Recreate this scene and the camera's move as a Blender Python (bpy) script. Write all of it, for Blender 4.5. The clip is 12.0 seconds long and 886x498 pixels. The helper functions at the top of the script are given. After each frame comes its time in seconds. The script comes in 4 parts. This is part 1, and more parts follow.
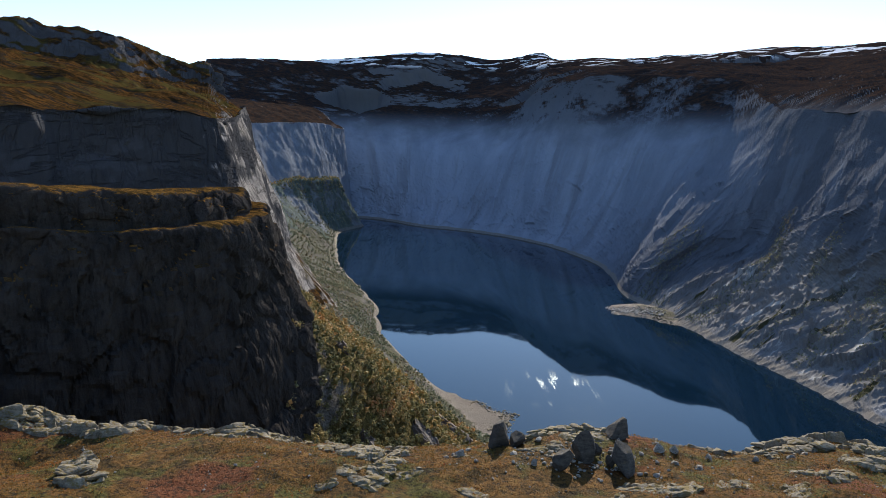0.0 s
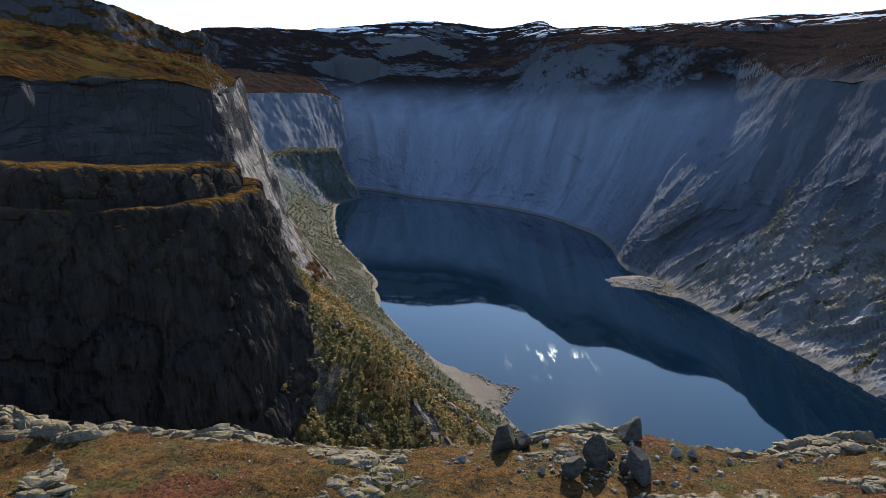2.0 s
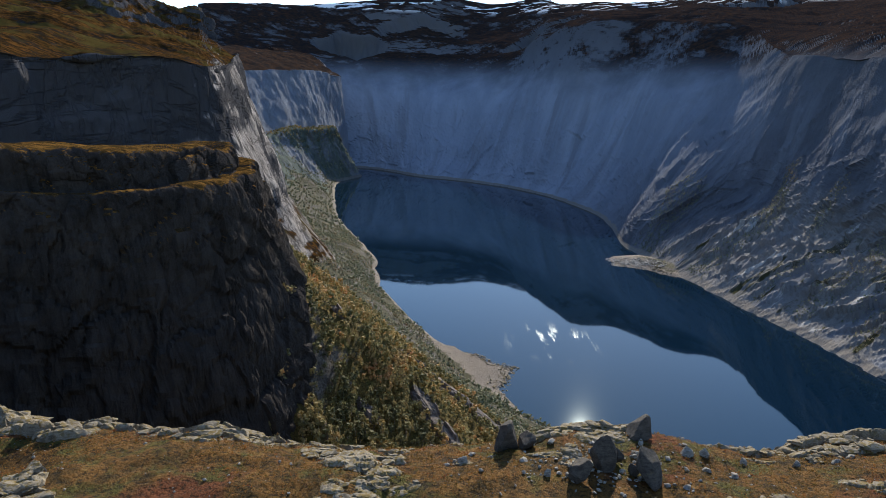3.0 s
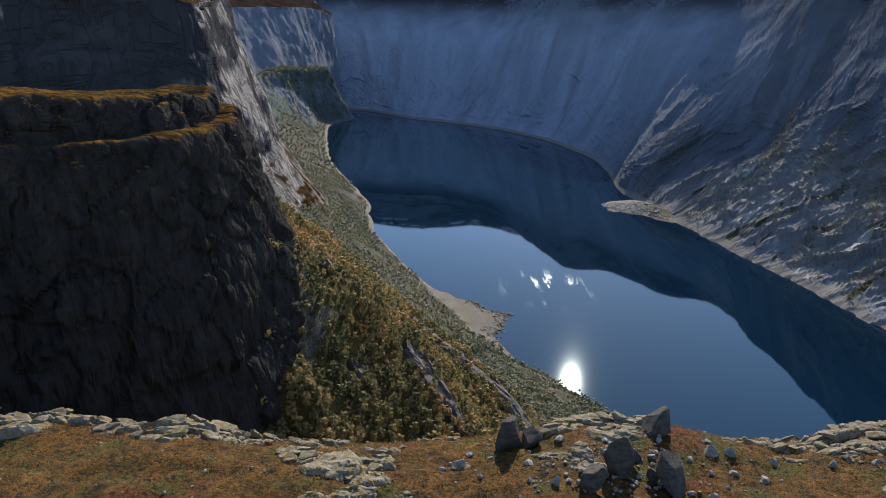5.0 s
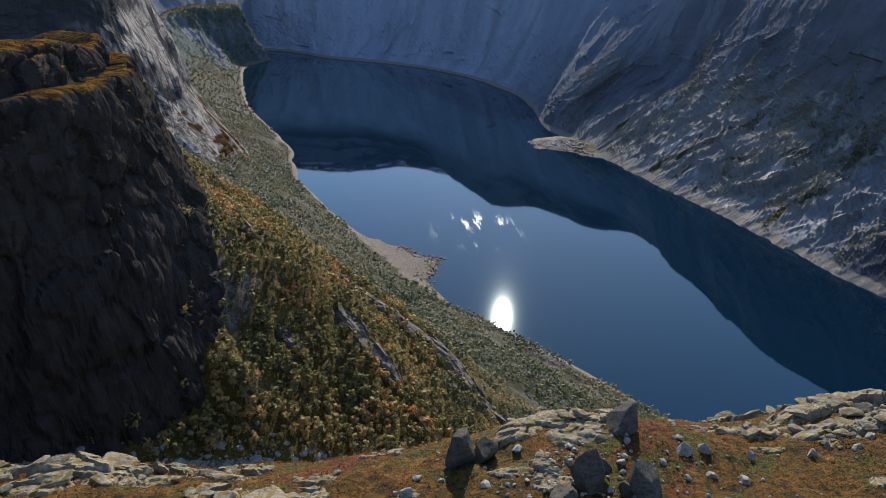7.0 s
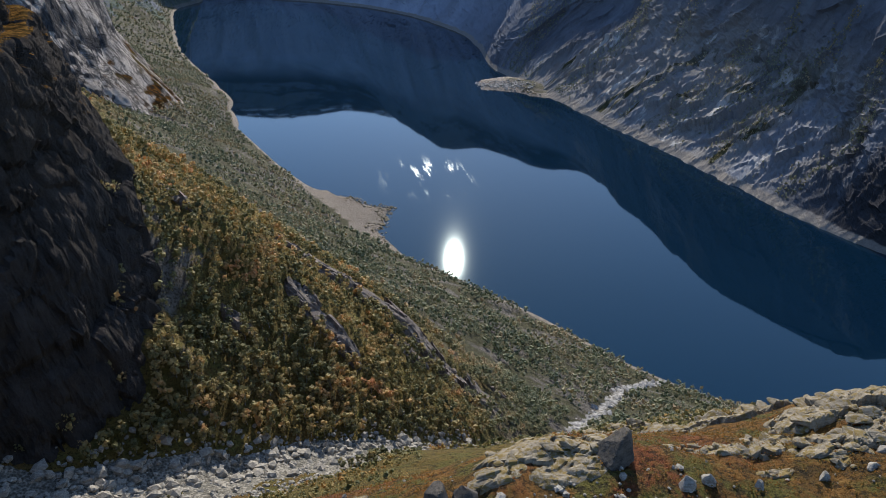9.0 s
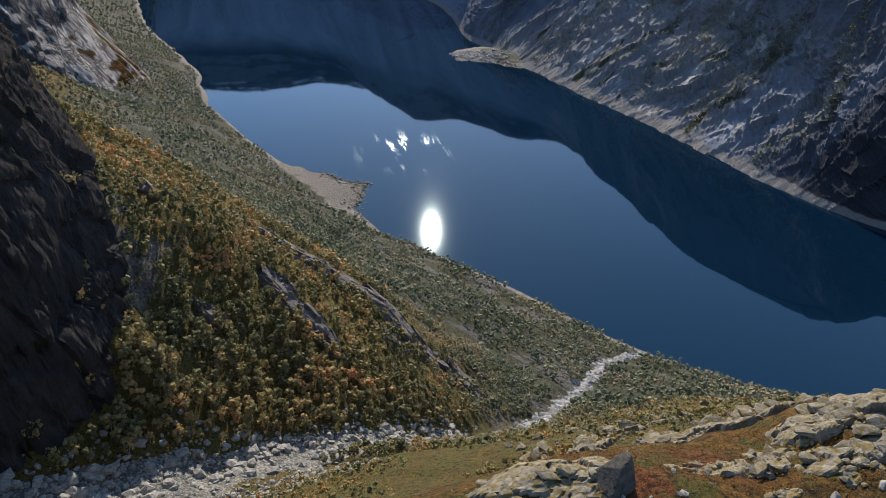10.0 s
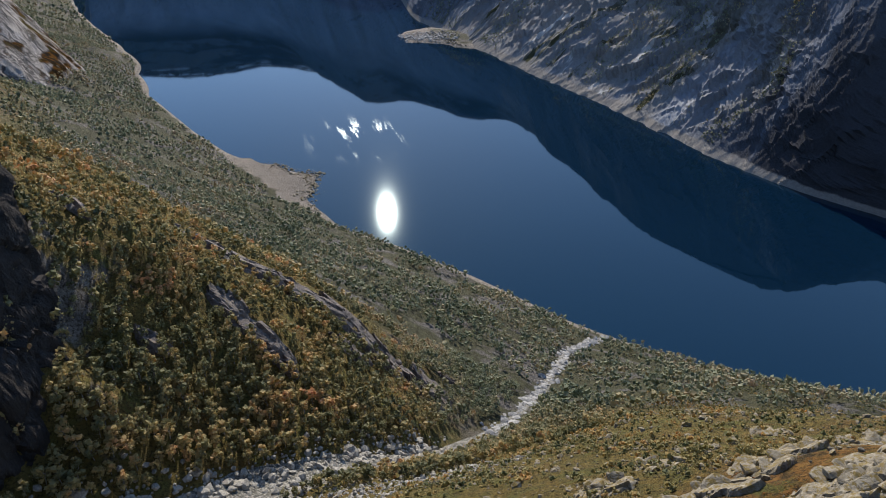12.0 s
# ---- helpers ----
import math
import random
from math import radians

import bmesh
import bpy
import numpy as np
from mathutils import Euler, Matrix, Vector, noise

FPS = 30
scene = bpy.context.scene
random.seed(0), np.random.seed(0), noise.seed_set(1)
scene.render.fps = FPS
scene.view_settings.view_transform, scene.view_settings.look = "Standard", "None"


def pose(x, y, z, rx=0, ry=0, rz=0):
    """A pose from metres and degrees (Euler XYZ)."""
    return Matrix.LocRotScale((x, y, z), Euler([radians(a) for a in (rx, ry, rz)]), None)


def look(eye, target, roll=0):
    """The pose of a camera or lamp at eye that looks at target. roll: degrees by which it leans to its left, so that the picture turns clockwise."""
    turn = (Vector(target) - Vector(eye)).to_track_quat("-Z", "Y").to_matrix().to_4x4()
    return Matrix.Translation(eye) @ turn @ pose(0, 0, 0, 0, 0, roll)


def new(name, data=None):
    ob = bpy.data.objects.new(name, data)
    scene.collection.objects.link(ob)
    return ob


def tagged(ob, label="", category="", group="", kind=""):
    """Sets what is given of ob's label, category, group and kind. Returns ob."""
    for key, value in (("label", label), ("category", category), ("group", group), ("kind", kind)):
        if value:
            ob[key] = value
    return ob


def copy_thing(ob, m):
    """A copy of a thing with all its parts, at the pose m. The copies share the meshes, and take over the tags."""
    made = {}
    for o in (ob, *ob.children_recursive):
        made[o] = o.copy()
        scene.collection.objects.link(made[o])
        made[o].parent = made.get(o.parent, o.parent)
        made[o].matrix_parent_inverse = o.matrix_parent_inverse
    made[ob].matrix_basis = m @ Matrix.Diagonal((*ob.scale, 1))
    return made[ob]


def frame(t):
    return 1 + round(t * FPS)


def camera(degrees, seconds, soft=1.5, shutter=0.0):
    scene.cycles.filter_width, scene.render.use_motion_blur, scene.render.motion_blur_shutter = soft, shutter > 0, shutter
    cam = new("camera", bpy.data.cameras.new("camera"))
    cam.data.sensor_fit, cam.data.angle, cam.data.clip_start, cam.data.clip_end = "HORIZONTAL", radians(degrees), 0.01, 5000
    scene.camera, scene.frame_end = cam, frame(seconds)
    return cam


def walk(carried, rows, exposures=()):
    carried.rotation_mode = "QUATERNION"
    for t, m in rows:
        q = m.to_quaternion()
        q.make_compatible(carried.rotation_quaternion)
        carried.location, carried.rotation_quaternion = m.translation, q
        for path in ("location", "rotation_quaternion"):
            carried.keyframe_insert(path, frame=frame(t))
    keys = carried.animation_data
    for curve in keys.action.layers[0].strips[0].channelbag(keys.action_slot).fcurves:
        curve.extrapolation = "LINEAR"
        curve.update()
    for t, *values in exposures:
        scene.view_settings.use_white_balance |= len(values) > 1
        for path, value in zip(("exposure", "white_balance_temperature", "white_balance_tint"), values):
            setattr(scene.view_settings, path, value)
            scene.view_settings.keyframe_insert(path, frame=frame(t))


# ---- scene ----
cam = camera(65.68, 12.0, soft=0.85)
PATH = [
    (0.0, pose(0.00, 0.00, 420.00, 80.996, -1.787, 0.283)),
    (0.5, pose(-0.03, 2.63, 420.36, 80.389, -1.787, 0.249)),
    (1.0, pose(-0.13, 5.35, 420.62, 79.807, -1.765, 0.197)),
    (1.5, pose(-0.09, 8.39, 420.88, 79.198, -1.730, 0.185)),
    (2.0, pose(-0.16, 11.48, 421.17, 78.587, -1.677, 0.187)),
    (2.5, pose(-0.19, 14.85, 421.48, 77.802, -1.709, 0.201)),
    (3.0, pose(-0.29, 18.48, 421.73, 76.783, -1.737, 0.190)),
    (5.0, pose(-0.44, 34.71, 422.54, 72.048, -1.954, -0.241)),
    (5.5, pose(-0.55, 39.04, 422.77, 70.821, -1.888, -2.001)),
    (6.0, pose(-0.55, 43.55, 422.87, 69.651, -1.773, -3.857)),
    (6.5, pose(-0.53, 48.03, 422.99, 68.526, -1.633, -5.332)),
    (7.0, pose(-0.34, 52.73, 423.13, 67.292, -1.438, -6.694)),
    (9.0, pose(0.72, 70.66, 425.09, 62.611, -1.128, -11.374)),
    (9.5, pose(1.27, 75.19, 425.61, 61.450, -1.035, -12.492)),
    (10.0, pose(1.80, 79.54, 426.32, 60.275, -0.963, -13.610)),
    (10.5, pose(2.49, 83.93, 427.05, 59.167, -0.952, -14.708)),
    (11.0, pose(3.43, 88.24, 427.60, 58.871, -0.897, -15.759)),
    (11.5, pose(4.29, 92.55, 427.97, 58.826, -0.839, -16.832)),
    (12.0, pose(5.29, 97.00, 428.34, 58.704, -0.753, -17.893)),
]
walk(cam, PATH, exposures=[(0.0, 0.60, 6250, 12), (12.0, 0.61, 6000, 13)])

# ---- light ----
SUN_AZ, SUN_EL = radians(13.0), radians(28.25)
world = bpy.data.worlds.new("sky")
scene.world = world
world.use_nodes = True
wn = world.node_tree
sky = wn.nodes.new("ShaderNodeTexSky")
sky.sky_type = "NISHITA"
sky.sun_disc = False
sky.sun_elevation, sky.sun_rotation = SUN_EL, SUN_AZ
sky.altitude, sky.air_density, sky.dust_density, sky.ozone_density = 900, 1.0, 0.12, 1.8
wn.nodes["Background"].inputs["Strength"].default_value = 0.14
wn.links.new(sky.outputs[0], wn.nodes["Background"].inputs["Color"])
sun_dir = Vector((math.sin(SUN_AZ) * math.cos(SUN_EL), math.cos(SUN_AZ) * math.cos(SUN_EL), math.sin(SUN_EL)))
sun = new("sun", bpy.data.lights.new("sun", "SUN"))
sun.data.energy, sun.data.angle, sun.data.color = 4.7, radians(0.53), (1.0, 0.90, 0.74)
sun.matrix_world = look(sun_dir * 100, (0, 0, 0))


# ---- noise on arrays ----
def _hash(ix, iy, iz, seed):
    h = (ix * 374761393 + iy * 668265263 + iz * 2147483647 + seed * 1274126177) & 0xFFFFFFFF
    h = ((h ^ (h >> 13)) * 1274126177) & 0xFFFFFFFF
    return ((h ^ (h >> 16)) & 0xFFFF) / 65535.0 * 2 - 1


def vnoise(p, seed=0):
    """Smooth value noise in -1..1 at rows of points."""
    i = np.floor(p).astype(np.int64)
    f = p - i
    f = f * f * f * (f * (f * 6 - 15) + 10)
    out = 0
    for a in (0, 1):
        for b in (0, 1):
            for c in (0, 1):
                w = (f[:, 0] if a else 1 - f[:, 0]) * (f[:, 1] if b else 1 - f[:, 1]) * (f[:, 2] if c else 1 - f[:, 2])
                out = out + w * _hash(i[:, 0] + a, i[:, 1] + b, i[:, 2] + c, seed)
    return out


def fbm(p, size, octaves=5, gain=0.5, seed=0):
    out, amp, q = 0, 1.0, p / size
    for o in range(octaves):
        out = out + amp * vnoise(q + 17.3 * o, seed + o)
        amp, q = amp * gain, q * 2.03
    return out


def ridged(p, size, octaves=5, gain=0.5, seed=0):
    out, amp, q = 0, 1.0, p / size
    for o in range(octaves):
        out = out + amp * (1 - 2 * np.abs(vnoise(q + 9.7 * o, seed + o)))
        amp, q = amp * gain, q * 2.07
    return out


def blocks(p, size, seed=0):
    """A random height for each of many angular cells, and how near a joint is: for broken rock."""
    q = p / size
    i = np.floor(q).astype(np.int64)
    best, second, value = np.full(len(p), 9.0), np.full(len(p), 9.0), np.zeros(len(p))
    for a in (-1, 0, 1):
        for b in (-1, 0, 1):
            for c in (-1, 0, 1):
                k = i + (a, b, c)
                at = np.stack([k[:, n] + 0.5 + 0.45 * _hash(k[:, 0], k[:, 1], k[:, 2], seed + 1 + n) for n in range(3)], 1)
                d = np.abs(at - q).max(1) * 0.5 + np.linalg.norm(at - q, axis=1) * 0.5
                near = d < best
                second = np.where(near, best, np.minimum(second, d))
                value = np.where(near, _hash(k[:, 0], k[:, 1], k[:, 2], seed), value)
                best = np.where(near, d, best)
    return value, np.clip((second - best) * 4, 0, 1)


def facets(a, b, size, seed=0, lean=0.6):
    """Plates in a plane: for each point the height of its tilted plate, and how near a joint is."""
    q = np.stack([a, b], 1) / size
    i = np.floor(q).astype(np.int64)
    best, second, value = np.full(len(q), 9.0), np.full(len(q), 9.0), np.zeros(len(q))
    zero = np.zeros(len(q), np.int64)
    for u in (-1, 0, 1):
        for w in (-1, 0, 1):
            k = i + (u, w)
            h = [_hash(k[:, 0], k[:, 1], zero, seed + n) for n in range(5)]
            off = q - np.stack([k[:, 0] + 0.5 + 0.42 * h[0], k[:, 1] + 0.5 + 0.42 * h[1]], 1)
            d = np.hypot(off[:, 0], off[:, 1])
            near = d < best
            second = np.where(near, best, np.minimum(second, d))
            value = np.where(near, h[2] + 2 * lean * (off[:, 0] * h[3] + off[:, 1] * h[4]), value)
            best = np.where(near, d, best)
    return value, np.clip((second - best) * 5, 0, 1)


# ---- mesh helpers ----
def mesh_of(name, verts, faces, smooth=True):
    me = bpy.data.meshes.new(name)
    me.from_pydata([tuple(v) for v in verts], [], faces if isinstance(faces, list) else faces.tolist())
    me.polygons.foreach_set("use_smooth", np.full(len(me.polygons), smooth))
    me.update()
    return me


def grid_faces(nu, nv):
    a = (np.arange(nv - 1)[:, None] * nu + np.arange(nu - 1)[None, :]).ravel()
    return np.stack([a, a + 1, a + nu + 1, a + nu], 1)


def thing(name, verts, faces, mat, label, category="", group="", kind="", smooth=True):
    ob = new(name, mesh_of(name, verts, faces, smooth))
    ob.data.materials.append(mat)
    return tagged(ob, label, category, group, kind)


def steps(count, n, finer=None):
    """n positions from 0 to count - 1; finer: a stretch (from, to) and the share of the positions that it gets."""
    if not finer:
        return np.linspace(0, count - 1, n)
    low, high, share = finer
    rest = (1 - share) / (count - 1 - high + low)
    return np.interp(np.linspace(0, 1, n), [0, low * rest, low * rest + share, 1], [0, low, high, count - 1])


def spline(points, n, finer=None):
    """n points on a smooth curve through the given ones, at even steps of the index."""
    p = np.asarray(points, float)
    q = np.vstack([2 * p[0] - p[1], p, 2 * p[-1] - p[-2]])
    t = steps(len(p), n, finer)
    i = np.minimum(t.astype(int), len(p) - 2)
    u = (t - i)[:, None]
    a, b, c, d = q[i], q[i + 1], q[i + 2], q[i + 3]
    return 0.5 * (2 * b + (c - a) * u + (2 * a - 5 * b + 4 * c - d) * u**2 + (3 * b - a - 3 * c + d) * u**3)


def loft(curves, nu, nv, finer_u=None, finer_v=None):
    """A skin over curves of one count of points, as an array nv x nu x 3."""
    rows = np.array([spline(c, nu, finer_u) for c in curves])
    t = steps(len(curves), nv, finer_v)
    i = np.minimum(t.astype(int), len(curves) - 2)
    u = (t - i)[:, None, None]
    q = np.concatenate([2 * rows[:1] - rows[1:2], rows, 2 * rows[-1:] - rows[-2:-1]])
    a, b, c, d = q[i], q[i + 1], q[i + 2], q[i + 3]
    tight = 0.35
    m0, m1 = tight * (c - a), tight * (d - b)
    return (2 * u**3 - 3 * u**2 + 1) * b + (u**3 - 2 * u**2 + u) * m0 + (-2 * u**3 + 3 * u**2) * c + (u**3 - u**2) * m1


def normals(g):
    du, dv = np.gradient(g, axis=1), np.gradient(g, axis=0)
    n = np.cross(du, dv)
    return n / (np.linalg.norm(n, axis=2, keepdims=True) + 1e-9)


# ---- materials ----
def nodes(name):
    m = bpy.data.materials.new(name)
    m.use_nodes = True
    return m, m.node_tree.nodes, m.node_tree.links, m.node_tree.nodes["Principled BSDF"]


class Graph:
    """Short names for the nodes that the materials share."""

    def __init__(self, name):
        self.m, self.n, self.l, self.b = nodes(name)
        self.co = self.n.new("ShaderNodeTexCoord").outputs["Object"]
        self.geo = self.n.new("ShaderNodeNewGeometry")

    def put(self, socket, value):
        if isinstance(value, bpy.types.NodeSocket):
            self.l.new(value, socket)
        elif isinstance(value, (tuple, list)) and len(value) == 3 and socket.type == "RGBA":
            socket.default_value = (*value, 1)
        else:
            socket.default_value = value

    def noise(self, size, detail=6, rough=0.6, stretch=(1, 1, 1), turn=(0, 0, 0), warp=0.0, along=None):
        mp = self.n.new("ShaderNodeMapping")
        mp.inputs["Scale"].default_value = [s / size for s in stretch]
        mp.inputs["Rotation"].default_value = [radians(a) for a in turn]
        self.l.new(along or self.co, mp.inputs["Vector"])
        t = self.n.new("ShaderNodeTexNoise")
        t.inputs["Scale"].default_value = 1.0
        t.inputs["Detail"].default_value, t.inputs["Roughness"].default_value = detail, rough
        t.inputs["Distortion"].default_value = warp
        self.l.new(mp.outputs[0], t.inputs["Vector"])
        return t.outputs["Fac"]

    def cells(self, size, feature="F1", stretch=(1, 1, 1), turn=(0, 0, 0)):
        mp = self.n.new("ShaderNodeMapping")
        mp.inputs["Scale"].default_value = [s / size for s in stretch]
        mp.inputs["Rotation"].default_value = [radians(a) for a in turn]
        self.l.new(self.co, mp.inputs["Vector"])
        t = self.n.new("ShaderNodeTexVoronoi")
        t.feature = feature
        t.inputs["Scale"].default_value = 1.0
        self.l.new(mp.outputs[0], t.inputs["Vector"])
        return t.outputs["Distance"]

    def step(self, value, low, high, a=0.0, b=1.0):
        r = self.n.new("ShaderNodeMapRange")
        r.interpolation_type = "SMOOTHSTEP"
        for k, v in zip(("Value", "From Min", "From Max", "To Min", "To Max"), (value, low, high, a, b)):
            self.put(r.inputs[k], v)
        return r.outputs["Result"]

    def calc(self, op, a, b=0.0):
        r = self.n.new("ShaderNodeMath")
        r.operation = op
        self.put(r.inputs[0], a)
        self.put(r.inputs[1], b)
        return r.outputs[0]

    def mix(self, fac, a, b):
        r = self.n.new("ShaderNodeMix")
        r.data_type = "RGBA"
        self.put(r.inputs["Factor"], fac)
        self.put(r.inputs[6], a)
        self.put(r.inputs[7], b)
        return r.outputs[2]

    def ramp(self, fac, *stops):
        r = self.n.new("ShaderNodeValToRGB")
        self.put(r.inputs[0], fac)
        e = r.color_ramp.elements
        while len(e) < len(stops):
            e.new(0.5)
        for el, (at, col) in zip(e, stops):
            el.position, el.color = at, (*col, 1)
        return r.outputs[0]

    def up(self):
        s = self.n.new("ShaderNodeSeparateXYZ")
        self.l.new(self.geo.outputs["Normal"], s.inputs[0])
        return s.outputs[2]

    def height(self):
        s = self.n.new("ShaderNodeSeparateXYZ")
        self.l.new(self.co, s.inputs[0])
        return s.outputs[2]

    def bump(self, height, strength, distance, over=None):
        b = self.n.new("ShaderNodeBump")
        b.inputs["Strength"].default_value, b.inputs["Distance"].default_value = strength, distance
        self.l.new(height, b.inputs["Height"])
        if over is not None:
            self.l.new(over, b.inputs["Normal"])
        return b.outputs[0]

    def done(self, colour, rough=0.9, normal=None, spec=0.3):
        self.put(self.b.inputs["Base Color"], colour)
        self.put(self.b.inputs["Roughness"], rough)
        self.put(self.b.inputs["Specular IOR Level"], spec)
        if normal is not None:
            self.l.new(normal, self.b.inputs["Normal"])
        return self.m


def rock_colour(g, scale, pale=(0.30, 0.29, 0.27), dark=(0.10, 0.10, 0.105), lean=0, down=False, streaky=0.4):
    """Grey gneiss with darker water streaks and cracks."""
    broad = g.noise(28 * scale, 6, 0.62)
    fall = g.n.new("ShaderNodeUVMap").outputs[0] if down else None
    streak = g.noise(7 * scale, 7, 0.65, (1, 0.10, 1), (0, 0, lean), 0.3, fall) if down else g.noise(9 * scale, 7, 0.65, (1, 1, 0.14))
    grain = g.noise(1.2 * scale, 8, 0.7)
    f = g.calc("ADD", g.calc("MULTIPLY", broad, 0.85 - streaky), g.calc("ADD", g.calc("MULTIPLY", streak, streaky), g.calc("MULTIPLY", grain, 0.25)))
    return g.ramp(f, (0.36, dark), (0.50, [0.5 * (a + b) for a, b in zip(pale, dark)]), (0.62, pale)), grain, streak


def mountain_material(name, scale, grass=(0.20, 0.115, 0.035), grass_dark=(0.085, 0.06, 0.022), flat=(0.62, 0.80), pale=(0.30, 0.29, 0.27), dark=(0.10, 0.10, 0.105), wood=None, snow=None, lean=0, steep=None, uneven=0.35, relief=2.4, streaky=0.4, cracks=0.0, scars=None, grass_above=None, slabs_from=None, beach=1.5, chutes=None, sunlit=None, far=None, ledges=None):
    g = Graph(name)
    rock, grain, streak = rock_colour(g, scale, pale, dark, lean, True, streaky)
    fall = g.n.new("ShaderNodeUVMap").outputs[0]
    if sunlit:
        xyz = g.n.new("ShaderNodeSeparateXYZ")
        g.l.new(g.co, xyz.inputs[0])
        # far rock paler and bluer: distance haze put into its colour
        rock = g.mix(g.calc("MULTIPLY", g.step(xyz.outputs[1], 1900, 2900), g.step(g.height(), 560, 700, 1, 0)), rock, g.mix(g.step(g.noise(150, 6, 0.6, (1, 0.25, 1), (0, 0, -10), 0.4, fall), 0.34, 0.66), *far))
        # darker towards the rim, where that painted haze thins
        haze_fade = g.step(g.calc("ADD", g.height(), g.calc("MULTIPLY", g.noise(130, 5, 0.6), 220)), 470, 680, 0, 0.8)
        rock = g.mix(haze_fade, rock, (0.085, 0.092, 0.105))
        # near end of the wall darkened: its shade put into the rock
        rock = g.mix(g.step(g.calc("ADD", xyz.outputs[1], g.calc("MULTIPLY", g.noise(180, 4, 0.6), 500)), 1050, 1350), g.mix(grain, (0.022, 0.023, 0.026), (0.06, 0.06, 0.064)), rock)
        # lower slope paler where the sun falls on it: sunlight put into the rock
        reach = g.calc("ADD", g.height(), g.calc("MULTIPLY", g.noise(120, 4, 0.6), 160))
        share = g.calc("MULTIPLY", g.step(reach, 210, 330, 1, 0), g.calc("MULTIPLY", g.step(xyz.outputs[1], 900, 1060), g.step(xyz.outputs[1], 1720, 1900, 1, 0)))
        rock = g.mix(share, rock, g.mix(grain, [0.45 * c for c in sunlit], [1.25 * c for c in sunlit]))
    if scars:
        bare = g.calc("MULTIPLY", g.step(g.noise(60, 5, 0.6, (1, 0.35, 1), (0, 0, 8), 0.4, fall), 0.60, 0.64), g.calc("MULTIPLY", g.step(g.height(), 200, 300, 1, 0), share))
        rock = g.mix(g.calc("MULTIPLY", bare, 0.8), rock, scars)
    if chutes:
        run = g.calc("MULTIPLY", g.step(g.noise(95, 4, 0.55, (1, 0.13, 1), (0, 0, -14), 0.25, fall), 0.50, 0.68), g.step(g.height(), 330, 520, 1, 0.15))
        rock = g.mix(g.calc("MULTIPLY", run, 0.75), rock, chutes)
    seam = g.calc("ABSOLUTE", g.calc("SUBTRACT", g.noise(26 * scale, 5, 0.55, (1, 0.22, 1), (0, 0, 28), 0.5, fall), 0.5))
    joint = g.calc("ABSOLUTE", g.calc("SUBTRACT", g.noise(34 * scale, 5, 0.6, (0.3, 1, 1), (0, 0, 16), 0.5, fall), 0.5))
    crack = g.calc("MINIMUM", g.step(seam, 0.0, 0.035), g.step(joint, 0.0, 0.022))
    if cracks:
        rock = g.mix(g.calc("MULTIPLY", g.calc("SUBTRACT", 1.0, crack), cracks), rock, [0.35 * c for c in dark])
    patch = g.noise(45 * scale, 7, 0.65)
    tuft = g.noise(9 * scale, 7, 0.72, (0.7, 1.8, 1))
    green = g.mix(g.step(tuft, 0.42, 0.62), grass_dark, grass)
    if ledges:
        line = g.calc("ABSOLUTE", g.calc("SUBTRACT", g.noise(46, 5, 0.6, (0.3, 1.3, 1), (0, 0, 8), 0.3), 0.5))
        green = g.mix(g.step(line, 0.010, 0.035, 0.85, 0), green, ledges)
        green = g.mix(g.step(g.noise(70, 4, 0.6, (0.5, 1, 1)), 0.5, 0.64), green, (0.062, 0.050, 0.016))
    lie = g.calc("ADD", g.up(), g.calc("MULTIPLY", g.calc("SUBTRACT", patch, 0.5), uneven))
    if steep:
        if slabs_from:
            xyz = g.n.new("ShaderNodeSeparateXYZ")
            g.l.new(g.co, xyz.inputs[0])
            # front cliff darker than the sunlit slabs: its shade is put into the rock
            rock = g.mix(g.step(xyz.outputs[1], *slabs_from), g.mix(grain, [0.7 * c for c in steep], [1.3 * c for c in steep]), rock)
        # steep and high rock takes the same dark tone, standing in for shade
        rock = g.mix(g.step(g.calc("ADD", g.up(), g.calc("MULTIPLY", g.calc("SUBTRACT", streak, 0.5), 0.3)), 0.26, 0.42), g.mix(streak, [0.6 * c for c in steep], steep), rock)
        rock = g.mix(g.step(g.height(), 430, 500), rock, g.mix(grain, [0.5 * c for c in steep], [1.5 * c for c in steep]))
    cover = g.step(lie, *flat)
    if grass_above:
        cover = g.calc("MULTIPLY", cover, g.step(g.height(), *grass_above))
    colour = g.mix(cover, rock, green)
    if wood:
        low, high, leaf, thick = wood
        w = g.calc("MULTIPLY", g.step(g.height(), low, high, 1, 0), g.step(g.noise(30 * scale, 6, 0.7, (1, 0.3, 1), (0, 0, 10), 0.3, fall), *thick))
        if sunlit:
            w = g.calc("MULTIPLY", w, share)
        colour = g.mix(w, colour, leaf)
    shore = g.calc("ADD", g.height(), g.calc("MULTIPLY", g.noise(40, 6, 0.7), -11))
    colour = g.mix(g.step(shore, beach - 3.0, beach, 1, 0), colour, g.mix(g.noise(6, 6, 0.8), (0.10, 0.09, 0.08), (0.34, 0.31, 0.265)))
    if snow:
        cover = g.calc("MULTIPLY", g.step(g.height(), *snow), g.step(g.noise(170, 5, 0.62, (0.7, 2.2, 3)), 0.545, 0.57))
        colour = g.mix(g.calc("MULTIPLY", cover, g.step(g.up(), 0.45, 0.7)), colour, (0.82, 0.84, 0.86))
